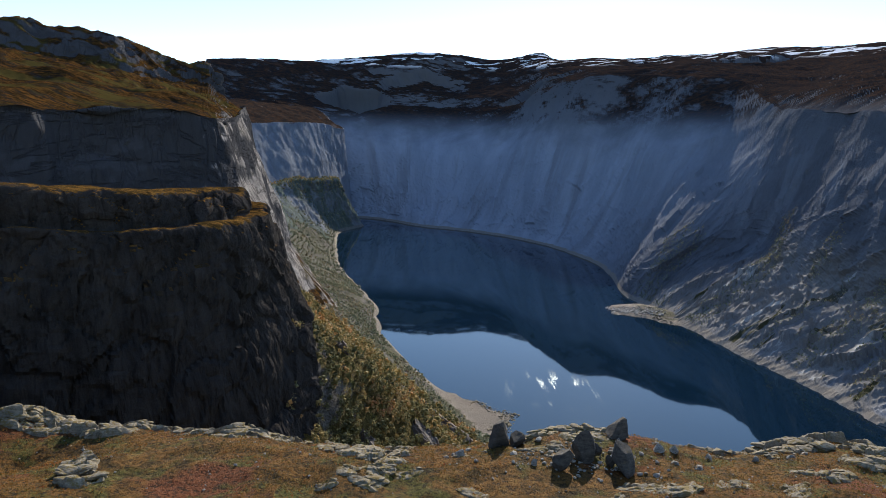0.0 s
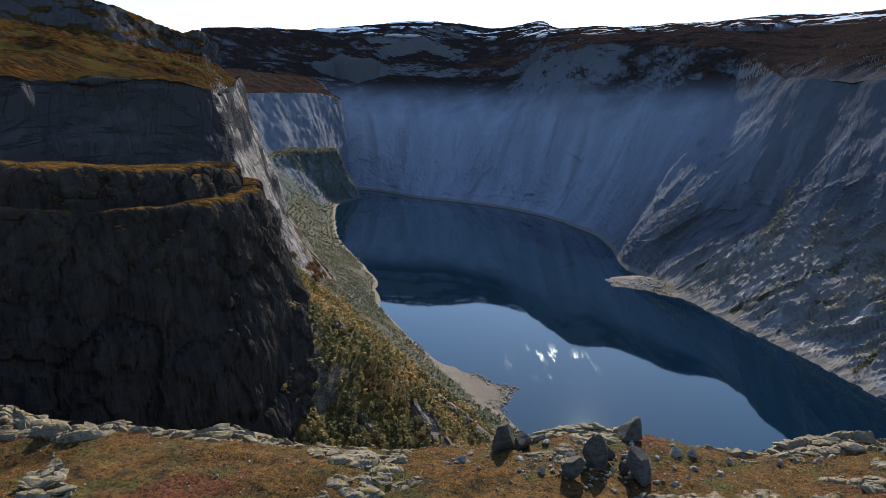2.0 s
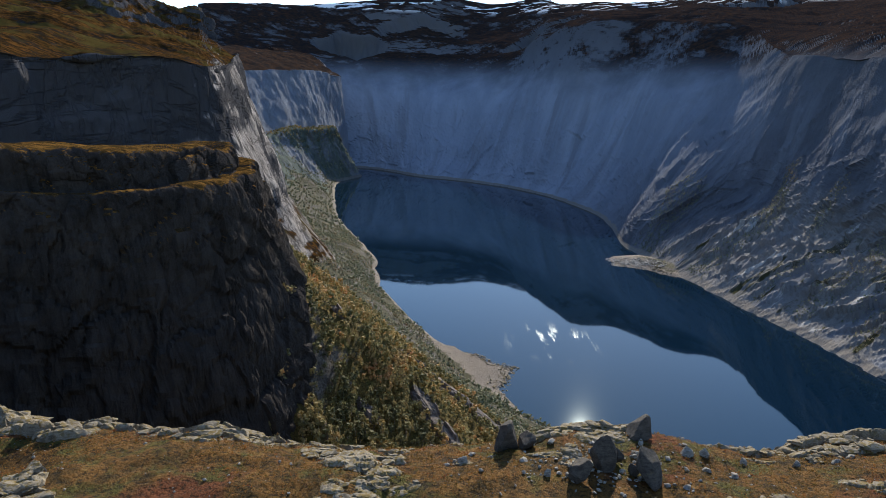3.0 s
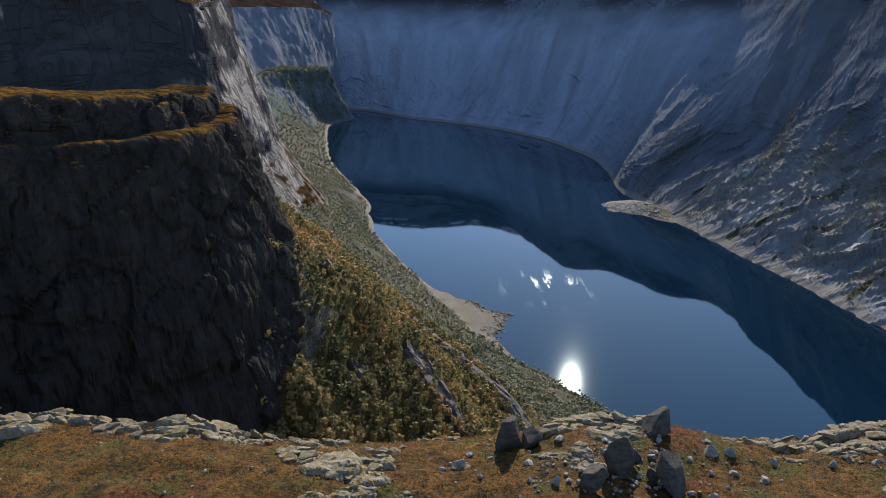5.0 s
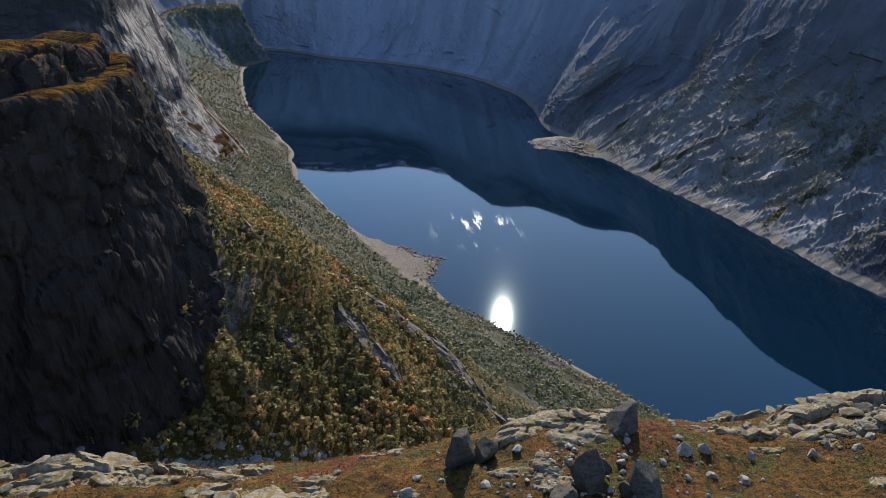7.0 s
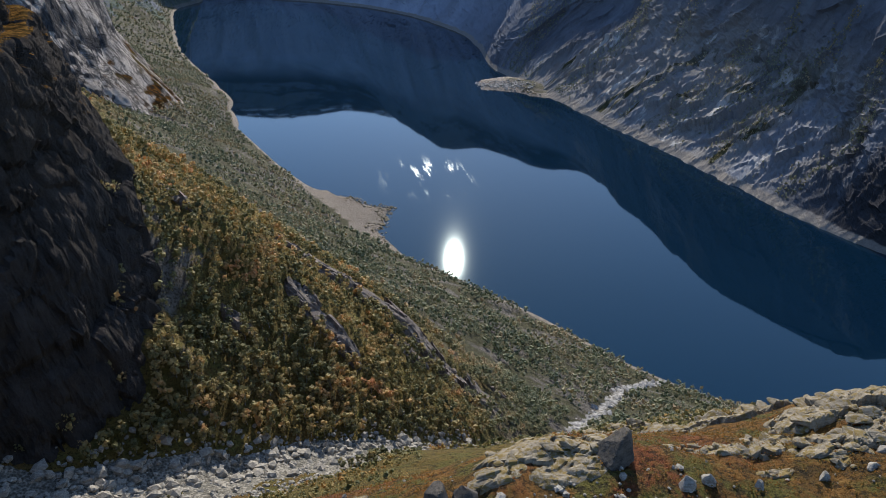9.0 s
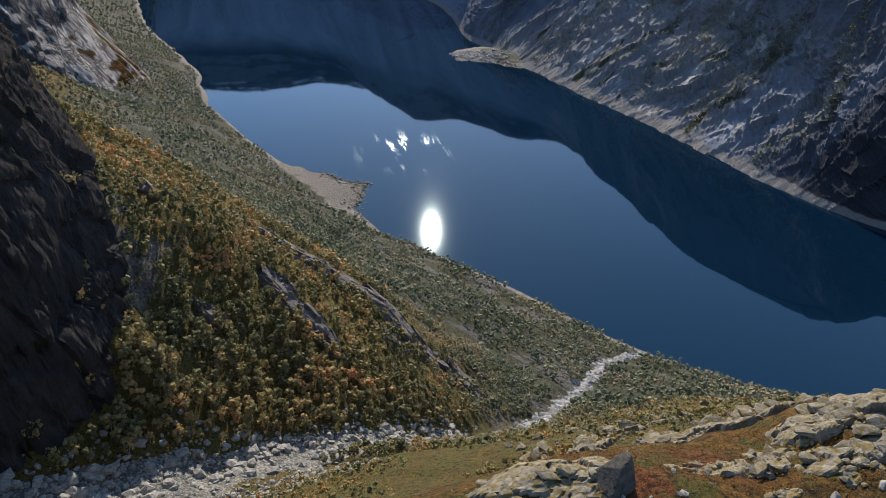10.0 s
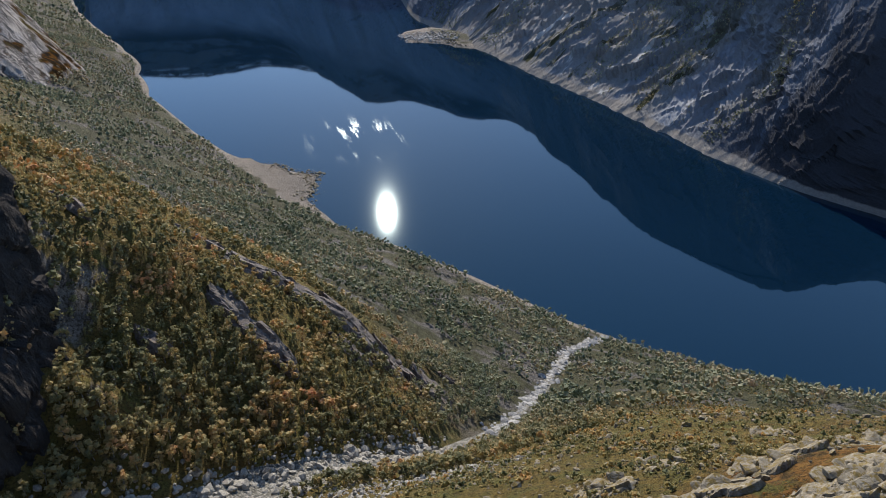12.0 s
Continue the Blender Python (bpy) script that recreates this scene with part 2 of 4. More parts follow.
    h = g.calc("ADD", g.calc("MULTIPLY", streak, g.step(lie, flat[0] - 0.25, flat[0], 4.0 * streaky, 0.0)), g.calc("ADD", g.calc("MULTIPLY", grain, g.step(lie, flat[0], flat[1], 1.0, 0.5)), g.calc("MULTIPLY", tuft, 0.3)))
    if cracks:
        h = g.calc("ADD", h, g.calc("MULTIPLY", crack, g.calc("SUBTRACT", 1.0, cover)))
    return g.done(colour, 1.0, g.bump(h, 1.0, relief * scale), 0.0)


# wall tones carry distance haze, shade and sunlight besides the rock's own colour
MAT_WALL = mountain_material("mountain_rock", 2.4, wood=(60, 240, (0.06, 0.058, 0.03), (0.56, 0.62)), pale=(0.125, 0.133, 0.15), dark=(0.08, 0.086, 0.098), snow=(885, 935), flat=(0.58, 0.80), grass=(0.046, 0.027, 0.018), grass_dark=(0.018, 0.0175, 0.019), grass_above=(470, 600), relief=0.9, streaky=0.26, scars=(0.50, 0.48, 0.44), beach=5, chutes=(0.19, 0.204, 0.23), uneven=1.0, sunlit=(0.25, 0.238, 0.22), far=((0.225, 0.255, 0.305), (0.295, 0.33, 0.39)))
# headland rock and woods greyed and lightened for haze, put into their colours
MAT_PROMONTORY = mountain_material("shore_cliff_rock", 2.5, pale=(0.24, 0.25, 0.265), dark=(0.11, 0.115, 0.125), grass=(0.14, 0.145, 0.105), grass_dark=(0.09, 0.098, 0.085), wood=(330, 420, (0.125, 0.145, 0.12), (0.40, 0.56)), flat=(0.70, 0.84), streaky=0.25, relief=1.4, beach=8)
# cliff rock tinted blue: distance haze put into its colour
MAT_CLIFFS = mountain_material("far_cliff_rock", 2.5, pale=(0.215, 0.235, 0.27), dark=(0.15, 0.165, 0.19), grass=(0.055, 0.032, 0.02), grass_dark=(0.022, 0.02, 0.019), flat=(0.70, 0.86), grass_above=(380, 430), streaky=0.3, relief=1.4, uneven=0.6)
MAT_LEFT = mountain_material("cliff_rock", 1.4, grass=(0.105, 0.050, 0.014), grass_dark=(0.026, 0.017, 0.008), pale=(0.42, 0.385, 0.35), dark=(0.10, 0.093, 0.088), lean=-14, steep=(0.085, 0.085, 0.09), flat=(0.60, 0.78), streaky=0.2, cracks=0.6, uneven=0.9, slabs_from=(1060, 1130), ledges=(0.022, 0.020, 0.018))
# rock near black: shade of the face put into its colour
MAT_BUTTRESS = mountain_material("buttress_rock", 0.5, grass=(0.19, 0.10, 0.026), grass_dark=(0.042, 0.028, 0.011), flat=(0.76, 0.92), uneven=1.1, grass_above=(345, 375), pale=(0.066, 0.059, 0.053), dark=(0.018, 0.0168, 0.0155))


def ground_material():
    g = Graph("moorland")
    big, mid, fine = g.noise(24, 6, 0.6), g.noise(3.2, 7, 0.68), g.noise(0.35, 6, 0.75)
    heath = g.ramp(mid, (0.32, (0.024, 0.017, 0.006)), (0.43, (0.10, 0.058, 0.014)), (0.55, (0.20, 0.096, 0.020)), (0.70, (0.27, 0.155, 0.040)))
    red = g.ramp(fine, (0.3, (0.11, 0.034, 0.014)), (0.7, (0.27, 0.092, 0.03)))
    green = g.ramp(fine, (0.3, (0.055, 0.055, 0.012)), (0.7, (0.17, 0.145, 0.03)))
    colour = g.mix(g.step(big, 0.50, 0.62), heath, red)
    colour = g.mix(g.step(g.noise(8, 6, 0.65), 0.50, 0.62), colour, green)
    wood = g.ramp(mid, (0.3, (0.018, 0.020, 0.010)), (0.55, (0.058, 0.058, 0.028)), (0.72, (0.13, 0.118, 0.062)))
    colour = g.mix(g.calc("MULTIPLY", g.step(g.height(), 352, 338), 0.65), colour, g.mix(g.noise(5, 5, 0.6), green, (0.13, 0.115, 0.035)))
    scree = g.ramp(g.noise(1.6, 7, 0.8), (0.34, (0.035, 0.032, 0.03)), (0.52, (0.12, 0.11, 0.10)), (0.68, (0.26, 0.24, 0.215)))
    wood = g.mix(g.step(g.noise(38, 5, 0.62), 0.50, 0.60), wood, scree)
    zone = g.step(g.calc("ADD", g.height(), g.calc("MULTIPLY", big, 60)), 190, 260)
    colour = g.mix(zone, wood, colour)
    rock, grain, streak = rock_colour(g, 0.35, (0.21, 0.185, 0.155), (0.06, 0.054, 0.048))
    lie = g.calc("ADD", g.up(), g.calc("MULTIPLY", g.calc("SUBTRACT", g.noise(9, 7, 0.68), 0.5), 0.7))
    rock = g.mix(zone, g.mix(0.75, rock, (0.05, 0.047, 0.045)), rock)
    colour = g.mix(g.step(lie, 0.60, 0.50), colour, rock)
    shore = g.calc("ADD", g.height(), g.calc("MULTIPLY", g.noise(30, 6, 0.65), -12))
    colour = g.mix(g.step(shore, -1.8, 0.0, 1, 0), colour, g.mix(g.noise(5, 7, 0.8), (0.09, 0.08, 0.068), (0.38, 0.325, 0.265)))
    small = g.noise(0.9, 6, 0.75)
    colour = g.mix(g.step(small, 0.40, 0.52, 0.8, 0), colour, (0.022, 0.017, 0.008))
    colour = g.mix(g.step(fine, 0.55, 0.75, 0, 0.4), colour, (0.30, 0.22, 0.09))
    h = g.calc("ADD", g.calc("MULTIPLY", mid, 2.5), g.calc("ADD", fine, g.calc("MULTIPLY", small, 1.6)))
    return g.done(colour, 0.95, g.bump(h, 1.0, 0.6), 0.15)


MAT_GROUND = ground_material()


def water_material():
    g = Graph("lake_water")
    g.b.inputs["IOR"].default_value = 1.46
    calm = g.noise(9, 3, 0.5)
    gust = g.noise(70, 7, 0.66, (3.4, 0.5, 1), (0, 0, -12))
    wind = g.n.new("ShaderNodeVectorMath")
    wind.operation = "DISTANCE"
    g.l.new(g.co, wind.inputs[0])
    wind.inputs[1].default_value = (182, 1150, 0)
    ruffled = g.calc("MULTIPLY", g.calc("MULTIPLY", g.step(gust, 0.53, 0.60), g.step(g.noise(5, 4, 0.7, (1.6, 0.7, 1)), 0.42, 0.52)), g.step(wind.outputs["Value"], 30, 130, 1, 0))
    depth = g.mix(g.noise(260, 3, 0.5), (0.002, 0.0095, 0.022), (0.003, 0.0145, 0.031))
    rough = g.calc("ADD", 0.027, g.calc("MULTIPLY", ruffled, 0.16))
    g.b.inputs["Specular Tint"].default_value = (0.47, 0.95, 1.0, 1)
    return g.done(depth, rough, g.bump(calm, 0.006, 0.3), 0.5)


MAT_WATER = water_material()

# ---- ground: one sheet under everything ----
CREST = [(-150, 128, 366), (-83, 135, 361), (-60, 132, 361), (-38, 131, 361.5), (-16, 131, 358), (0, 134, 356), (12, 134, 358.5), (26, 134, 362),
         (36, 133, 362), (51, 133, 359.5), (60, 136, 356), (68, 137, 357), (80, 137, 359.5), (92, 140, 356), (120, 152, 338), (170, 170, 305)]
MOOR = [(-170, 40, 380), (-75, 116, 358.5), (-60, 98, 366), (-35, 100, 364), (0, 100, 362.5), (-13, 116, 363.5), (28, 117, 362.3), (35, 110, 362.5), (62, 95, 366), (44, 122, 362.8),
        (51, 123, 362), (61, 122, 362), (69, 129, 361), (110, 80, 360), (0, 40, 362), (-60, 20, 368), (90, 20, 370), (0, -80, 372), (-200, -150, 392), (200, -150, 370), (220, 60, 310)]
LIP = [(-150, 155, 332), (-84, 156, 332), (-40, 155, 332), (0, 157, 332), (30, 158, 334), (56, 141, 353), (59, 153, 342), (59, 161, 336), (73, 150, 347), (100, 165, 328), (190, 200, 268)]
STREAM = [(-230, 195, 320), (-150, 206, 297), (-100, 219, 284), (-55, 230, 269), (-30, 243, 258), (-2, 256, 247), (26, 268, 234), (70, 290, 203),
          (120, 332, 165), (170, 390, 121), (241, 480, 64), (300, 535, 20), (336, 558, 0)]
BANK = [(20, 190, 310), (60, 230, 262), (137, 318, 180), (206, 344, 151), (110, 220, 280), (200, 250, 225), (300, 400, 90), (330, 300, 150), (450, 330, 75), (300, 220, 185)]
SPUR = [(-66, 303, 329), (-71, 327, 339), (-64, 345, 324), (-50, 370, 308), (-32, 356, 298), (-3, 358, 266), (22, 360, 248), (46, 361, 231), (65, 344, 206), (59, 305, 216)]
SLOPE = [(21, 287, 240), (-14, 278, 259), (-46, 272, 291), (-33, 318, 287), (4, 317, 262), (-47, 287, 284), (30, 325, 240), (-95, 320, 345), (-90, 352, 350), (-115, 385, 345), (-36, 338, 304), (-50, 397, 299)]
BEYOND = [(90, 370, 180), (120, 400, 150), (60, 450, 175), (6, 619, 138), (-90, 480, 240), (150, 560, 90), (-70, 780, 120), (-60, 950, 70), (40, 800, 62),
          (-150, 700, 205), (-250, 900, 222), (-130, 1130, 75), (-205, 1325, 80), (-240, 1222, 92), (-305, 1155, 140)]
SHORE_L = [(1000, 60, 0), (700, 250, 0), (600, 325, 0), (517, 396, 0), (437, 458, 0), (402, 485, 0), (336, 558, 0), (305, 597, 0), (247, 691, 0), (175, 790, 0), (120, 850, 0), (102, 905, 0),
           (104, 962, 0), (124, 1020, 0), (64, 1074, 0), (-6, 1136, 0), (-51, 1234, 0), (-130, 1450, 0), (-136, 1518, 0), (-155, 1593, 0)]
SPIT = [(60, 1030, 1.6), (30, 1055, 2), (70, 985, 1.6), (60, 940, 3), (0, 1090, 3.5), (100, 1000, 0.8), (20, 1000, 8)]
DELTA = [(436, 1756, 0), (425, 1680, 0), (462, 1725, 2.5), (500, 1705, 4), (540, 1690, 8), (480, 1668, 0.5), (540, 1620, 2), (455, 1790, 0), (520, 1800, 3), (395, 1740, -14), (400, 1640, -25), (470, 1620, -25), (430, 1850, -25)]
SHORE_N = [(-160, 1684, 0), (-226, 1880, 0), (-340, 2220, 0), (-395, 2500, 0), (-465, 2965, 0), (-450, 3180, 0), (-383, 3290, 0), (-440, 3360, 0)]
INLAND = [(-190, 1480, 40), (-215, 1620, 45), (-290, 1850, 45), (-420, 2200, 70), (-480, 2500, 85), (-560, 2900, 90), (-600, 3250, 60), (-560, 3450, 10)]
LAKE_BED = [(1050, 140, -40), (640, 400, -40), (480, 560, -40), (370, 650, -40), (260, 850, -40), (190, 960, -22), (190, 1060, -22), (60, 1200, -40), (0, 1350, -40), (-50, 1550, -40),
            (-70, 1750, -40), (-180, 2100, -40), (-290, 2450, -40), (-350, 2900, -40), (-330, 3150, -40), (-330, 3360, -30), (400, 1200, -60), (200, 2000, -60), (0, 2800, -60), (700, 600, -60), (565, 1300, -25), (600, 1110, -25), (640, 890, -25), (715, 715, -28), (520, 1480, -20), (655, 1120, -8), (607, 1345, -8), (695, 890, -8), (770, 735, -8), (566, 1560, -5)]
REST = [(-500, 100, 400), (-600, -400, 420), (0, -500, 390), (600, -400, 300), (600, 0, 120), (900, -300, 150), (-420, 400, 330), (-500, 700, 250), (-600, 1300, 200), (-700, 2000, 200),
        (-900, 2800, 200), (1200, -100, 20), (1300, 800, -60), (1000, 1500, -20), (800, 2600, -60), (200, 3400, -60)]


def dense(line, gap):
    out = []
    for a, b in zip(line[:-1], line[1:]):
        n = max(1, int(math.dist(a, b) / gap))
        out += [[a[k] + (b[k] - a[k]) * i / n for k in range(3)] for i in range(n)]
    return out + [list(line[-1])]


KNOTS = np.array(dense(CREST, 18) + list(map(list, MOOR + LIP + BANK + SLOPE + BEYOND + SPIT + DELTA + INLAND + LAKE_BED + REST)) + dense(STREAM, 22) + dense(SPUR, 16) + dense(SHORE_L, 45) + dense(SHORE_N, 80))


def _kernel(d):
    return d  # biharmonic in 3D: stiff, without overshoot


_k = _kernel(np.linalg.norm(KNOTS[:, None, :2] - KNOTS[None, :, :2], axis=2)) + np.eye(len(KNOTS)) * 0.6
_p = np.c_[np.ones(len(KNOTS)), KNOTS[:, :2] / 1000]
_sol = np.linalg.solve(np.block([[_k, _p], [_p.T, np.zeros((3, 3))]]), np.r_[KNOTS[:, 2], 0, 0, 0])


def base_height(x, y):
    xy = np.stack([np.ravel(x), np.ravel(y)], 1).astype(float)
    out = np.empty(len(xy))
    for s in range(0, len(xy), 4000):
        q = xy[s : s + 4000]
        k = _kernel(np.linalg.norm(q[:, None] - KNOTS[None, :, :2], axis=2))
        out[s : s + 4000] = k @ _sol[:-3] + np.c_[np.ones(len(q)), q / 1000] @ _sol[-3:]
    return out


def segment_distance(x, y, line):
    best = np.full(len(x), 1e9)
    for a, b in zip(line[:-1], line[1:]):
        ax, ay, dx, dy = a[0], a[1], b[0] - a[0], b[1] - a[1]
        t = np.clip(((x - ax) * dx + (y - ay) * dy) / (dx * dx + dy * dy + 1e-9), 0, 1)
        best = np.minimum(best, np.hypot(x - ax - t * dx, y - ay - t * dy))
    return best


def ground_height(x, y):
    x, y = np.ravel(x).astype(float), np.ravel(y).astype(float)
    h = base_height(x, y)
    p = np.stack([x, y, np.zeros_like(x)], 1)
    dry = np.clip((h + 2) / 25, 0, 1)
    away = np.clip(segment_distance(x, y, STREAM) / 14, 0.15, 1)
    near = np.clip((400 - y) / 200, 0, 1)
    h = h + dry * away * (0.9 * fbm(p, 26, 4, 0.5, 3) + 0.5 * near * fbm(p, 7, 5, 0.55, 8) - 0.3 * near * np.abs(vnoise(p / 2.6, 31)) + (1 - near) * 3 * fbm(p, 60, 4, 0.5, 5))
    outer = np.clip((np.hypot(x - 100, y - 500) - 3600) / 600, 0, 1)
    return h * (1 - outer) - 60 * outer


def graded(stops):
    """Grid lines from (position, spacing) stops."""
    out = [stops[0][0]]
    for (a, s), (b, e) in zip(stops[:-1], stops[1:]):
        while out[-1] < b:
            f = (out[-1] - a) / (b - a)
            out.append(out[-1] + s + (e - s) * f)
    return np.array(out)


gx = graded([(-4900, 400), (-700, 60), (-260, 6), (-100, 1.2), (110, 1.2), (150, 2.0), (330, 4), (700, 30), (1200, 120), (4900, 400)])
gy = graded([(-3000, 400), (-300, 40), (75, 1.5), (92, 1.0), (165, 1.0), (190, 1.8), (380, 2.4), (700, 6), (1600, 14), (3500, 30), (5200, 300)])
X, Y = np.meshgrid(gx, gy)
Z = ground_height(X, Y)
ground = thing("ground", np.stack([X.ravel(), Y.ravel(), Z], 1), grid_faces(len(gx), len(gy)), MAT_GROUND,
               "rust and olive autumn moorland falling to wooded slopes and lake shore", "ground", kind="structure")

# ---- the lake ----
lake = thing("water", [(-4950, -1000, 0), (4950, -1000, 0), (4950, 4950, 0), (-4950, 4950, 0)], [(0, 1, 2, 3)], MAT_WATER,
             "calm deep blue mountain lake mirroring cliffs and sky", "lake", kind="structure")


# ---- mountains ----
def mountain(name, curves, nu, nv, mat, label, rough, crag, size, seed, category="mountain", ribs=1.0, broken=0.0, chunk=12.0, tall=0.62, smooth=True, knobs=0.0, calm_above=None, plates=None, finer=(None, None), rubble=0.0, scarps=None, mounds=()):
    """A skin over contour curves, weathered by noise: broad relief, and ribs and gullies down the fall line."""
    g = loft(curves, nu, nv, *finer)
    n = normals(g)
    p = g.reshape(-1, 3)
    su = np.r_[0, np.cumsum(np.linalg.norm(np.diff(g[nv // 3], axis=0), axis=1))]
    sv = np.r_[0, np.cumsum(np.linalg.norm(np.diff(g, axis=0), axis=2).mean(1))]
    U, V = np.meshgrid(su, sv)
    steep = np.clip(1.12 - np.abs(n[..., 2]).ravel(), 0.12, 1)
    bend = 0.35 * size * fbm(p, size * 1.5, 2, 0.5, seed + 50)
    q = np.stack([U.ravel() + bend, 0.16 * V.ravel(), np.full(U.size, 3.7 * seed)], 1)
    d = rough * fbm(p, size, 5, 0.5, seed) + crag * steep * (ribs * ridged(q, size * 0.42, 5, 0.6, seed + 20) + 0.5 * ridged(p * (1, 1, 0.5), size * 0.2, 4, 0.55, seed + 30))
    if calm_above:
        steep = steep * np.clip(1.25 - p[:, 2] / calm_above, 0.3, 1)
        d = rough * fbm(p, size, 5, 0.5, seed) + crag * steep * (ribs * ridged(q, size * 0.42, 5, 0.6, seed + 20) + 0.5 * ridged(p * (1, 1, 0.5), size * 0.2, 4, 0.55, seed + 30))
    if knobs:
        top = np.clip((V.ravel() / V.max() - 0.45) / 0.25, 0, 1)
        d = d + top * knobs * (ridged(p * (1, 1.5, 1), 85, 3, 0.45, seed + 90) - 0.4)
    if broken:
        warp = p + 0.25 * chunk * np.stack([fbm(p, chunk, 2, 0.5, seed + 70 + k) for k in range(3)], 1)
        for size_b, amount in ((chunk * 2.4, 1.0), (chunk, 0.7), (chunk * 0.4, 0.35)):
            value, joint = blocks(warp * (1, 1, tall), size_b, seed + 60)
            d = d + broken * amount * steep * (value * 0.8 - 0.5 * (1 - joint))
    if scarps:
        high, size_s, start = scarps
        top = np.clip((V.ravel() / V.max() - start) / 0.08, 0, 1) * np.clip(1.4 - np.abs(p[:, 0] / 1600 - 0.1), 0, 1)
        d = d + top * high * (ridged(p * (0.45, 1.5, 1) + 0.2 * size_s * np.stack([fbm(p, size_s, 3, 0.5, seed + 95 + k) for k in range(3)], 1), size_s, 4, 0.5, seed + 94) - 0.3)
    for cx, cy, rx, ry, rise in mounds:
        r = np.hypot((p[:, 0] - cx) / rx, (p[:, 1] - cy) / ry) + 0.22 * fbm(p, 150, 4, 0.55, seed + 99)
        f = np.clip((1 - r) / 0.5, 0, 1)
        d = d + rise * f * f * (3 - 2 * f)
    if rubble:
        low = np.clip((230 - p[:, 2]) / 90, 0, 1) * np.clip((p[:, 1] - 800) / 200, 0, 1) * np.clip((1900 - p[:, 1]) / 150, 0, 1)
        for size_b, amount in ((38, 1.0), (15, 0.6)):
            a, b = U.ravel() + 0.5 * V.ravel() + 6 * fbm(p, 30, 2, 0.5, seed + 300), 0.45 * V.ravel()
            value, joint = facets(a, b, size_b, seed + 310, 0.75)
            d = d + rubble * amount * low * (value - 0.7 * (1 - joint))
    if plates:
        amount, size_p, lean = plates
        for k, (sz, am) in enumerate(((size_p, 1.0), (size_p * 0.36, 0.45))):
            a, b = U.ravel() + lean * V.ravel() + 0.3 * bend, 0.38 * V.ravel()
            value, joint = facets(a, b, sz, seed + 200 + k)
            d = d + amount * am * np.clip(1.3 - p[:, 2] / 420, 0.06, 1) * (value - 0.8 * (1 - joint))
    fade = np.clip(p[:, 2] / 40, 0.22, 1)
    out = p + n.reshape(-1, 3) * (d * fade)[:, None]
    faces = grid_faces(nu, nv)
    ob = thing(name, out, faces, mat, label, category, kind="structure", smooth=smooth)
    uv = ob.data.uv_layers.new(name="UVMap")
    uv.data.foreach_set("uv", np.stack([U.ravel(), V.ravel()], 1)[faces.ravel()].ravel())
    return out, U.ravel(), V.ravel()


def between(foot, rim, across, up):
    return [(a[0] + (b[0] - a[0]) * across, a[1] + (b[1] - a[1]) * across, a[2] + (b[2] - a[2]) * up) for a, b in zip(foot, rim)]


R_FOOT = [(1200, 150, -25), (1050, 350, -25), (880, 540, -25), (765, 745, -12), (700, 890, -12), (655, 1120, -12), (607, 1345, -12), (555, 1575, -12), (535, 1690, -12), (512, 1900, -12)]
R_RIM = [(1950, 700, 420), (1700, 900, 420), (1406, 1078, 400), (1166, 1027, 400), (1089, 1087, 420), (1055, 1255, 460), (1056, 1471, 500), (1087, 1877, 536), (1105, 2200, 550), (1150, 2500, 590)]
R_SKY = [(3200, 1500, 800), (3000, 1900, 850), (2900, 2300, 880), (2800, 2700, 900), (2750, 3000, 930), (2700, 3300, 960), (2600, 3600, 1000), (2480, 3900, 1030), (2360, 4070, 1045), (2250, 4130, 1035)]


def course(foot, rim, shares):
    """A contour between two others, with its own share of the way across and up at each point."""
    return [between([f], [r], *share)[0] for f, r, share in zip(foot, rim, shares)]


F_FOOT = [(529, 2189, -12), (536, 2394, -12), (478, 2640, -12), (440, 2760, -12), (397, 2857, -12), (293, 3019, -12), (210, 3100, -12), (123, 3168, -12), (30, 3220, -12), (-63, 3266, -12), (-160, 3360, -12), (-260, 3480, -12), (-420, 3580, -12), (-800, 3600, 0), (-1300, 3500, 0)]
F_RIM = [(1201, 2860, 690), (1093, 3003, 724), (1030, 3179, 750), (921, 3429, 765), (707, 3442, 752), (612, 3686, 742), (521, 3859, 703), (424, 4083, 652), (238, 4249, 628), (35, 4355, 620), (-177, 4402, 633), (-457, 4382, 607), (-640, 4230, 520), (-1000, 4200, 540), (-1500, 4100, 560)]
F_SKY = [(1912, 4354, 1040), (1770, 4440, 1030), (1632, 4519, 1022), (1320, 4672, 1003), (1150, 4740, 990), (980, 4806, 986), (746, 4899, 1001), (635, 4965, 1050), (450, 4985, 1015), (266, 4998, 994), (-191, 5002, 1030), (-563, 4974, 988), (-899, 4873, 944), (-1181, 4761, 926), (-1560, 4545, 887)]
W_FOOT, W_RIM, W_SKY = R_FOOT + F_FOOT, R_RIM + F_RIM, R_SKY + F_SKY
W_APRON = course(W_FOOT, W_RIM, [(0.08, 0.2)] * 3 + [(0.10, 0.20), (0.42, 0.25), (0.60, 0.30), (0.60, 0.29), (0.56, 0.26), (0.58, 0.28), (0.14, 0.17)] + [(0.20, 0.16)] * 15)
W_WALL = course(W_FOOT, W_RIM, [(0.48, 0.62)] * 3 + [(0.44, 0.60), (0.62, 0.60), (0.76, 0.62), (0.76, 0.60), (0.74, 0.52), (0.70, 0.50), (0.60, 0.52)] + [(0.52, 0.56)] * 15)
W_HIGH = course(W_FOOT, W_RIM, [(0.95, 0.965)] * 11 + [(0.91, 0.96)] * 14)
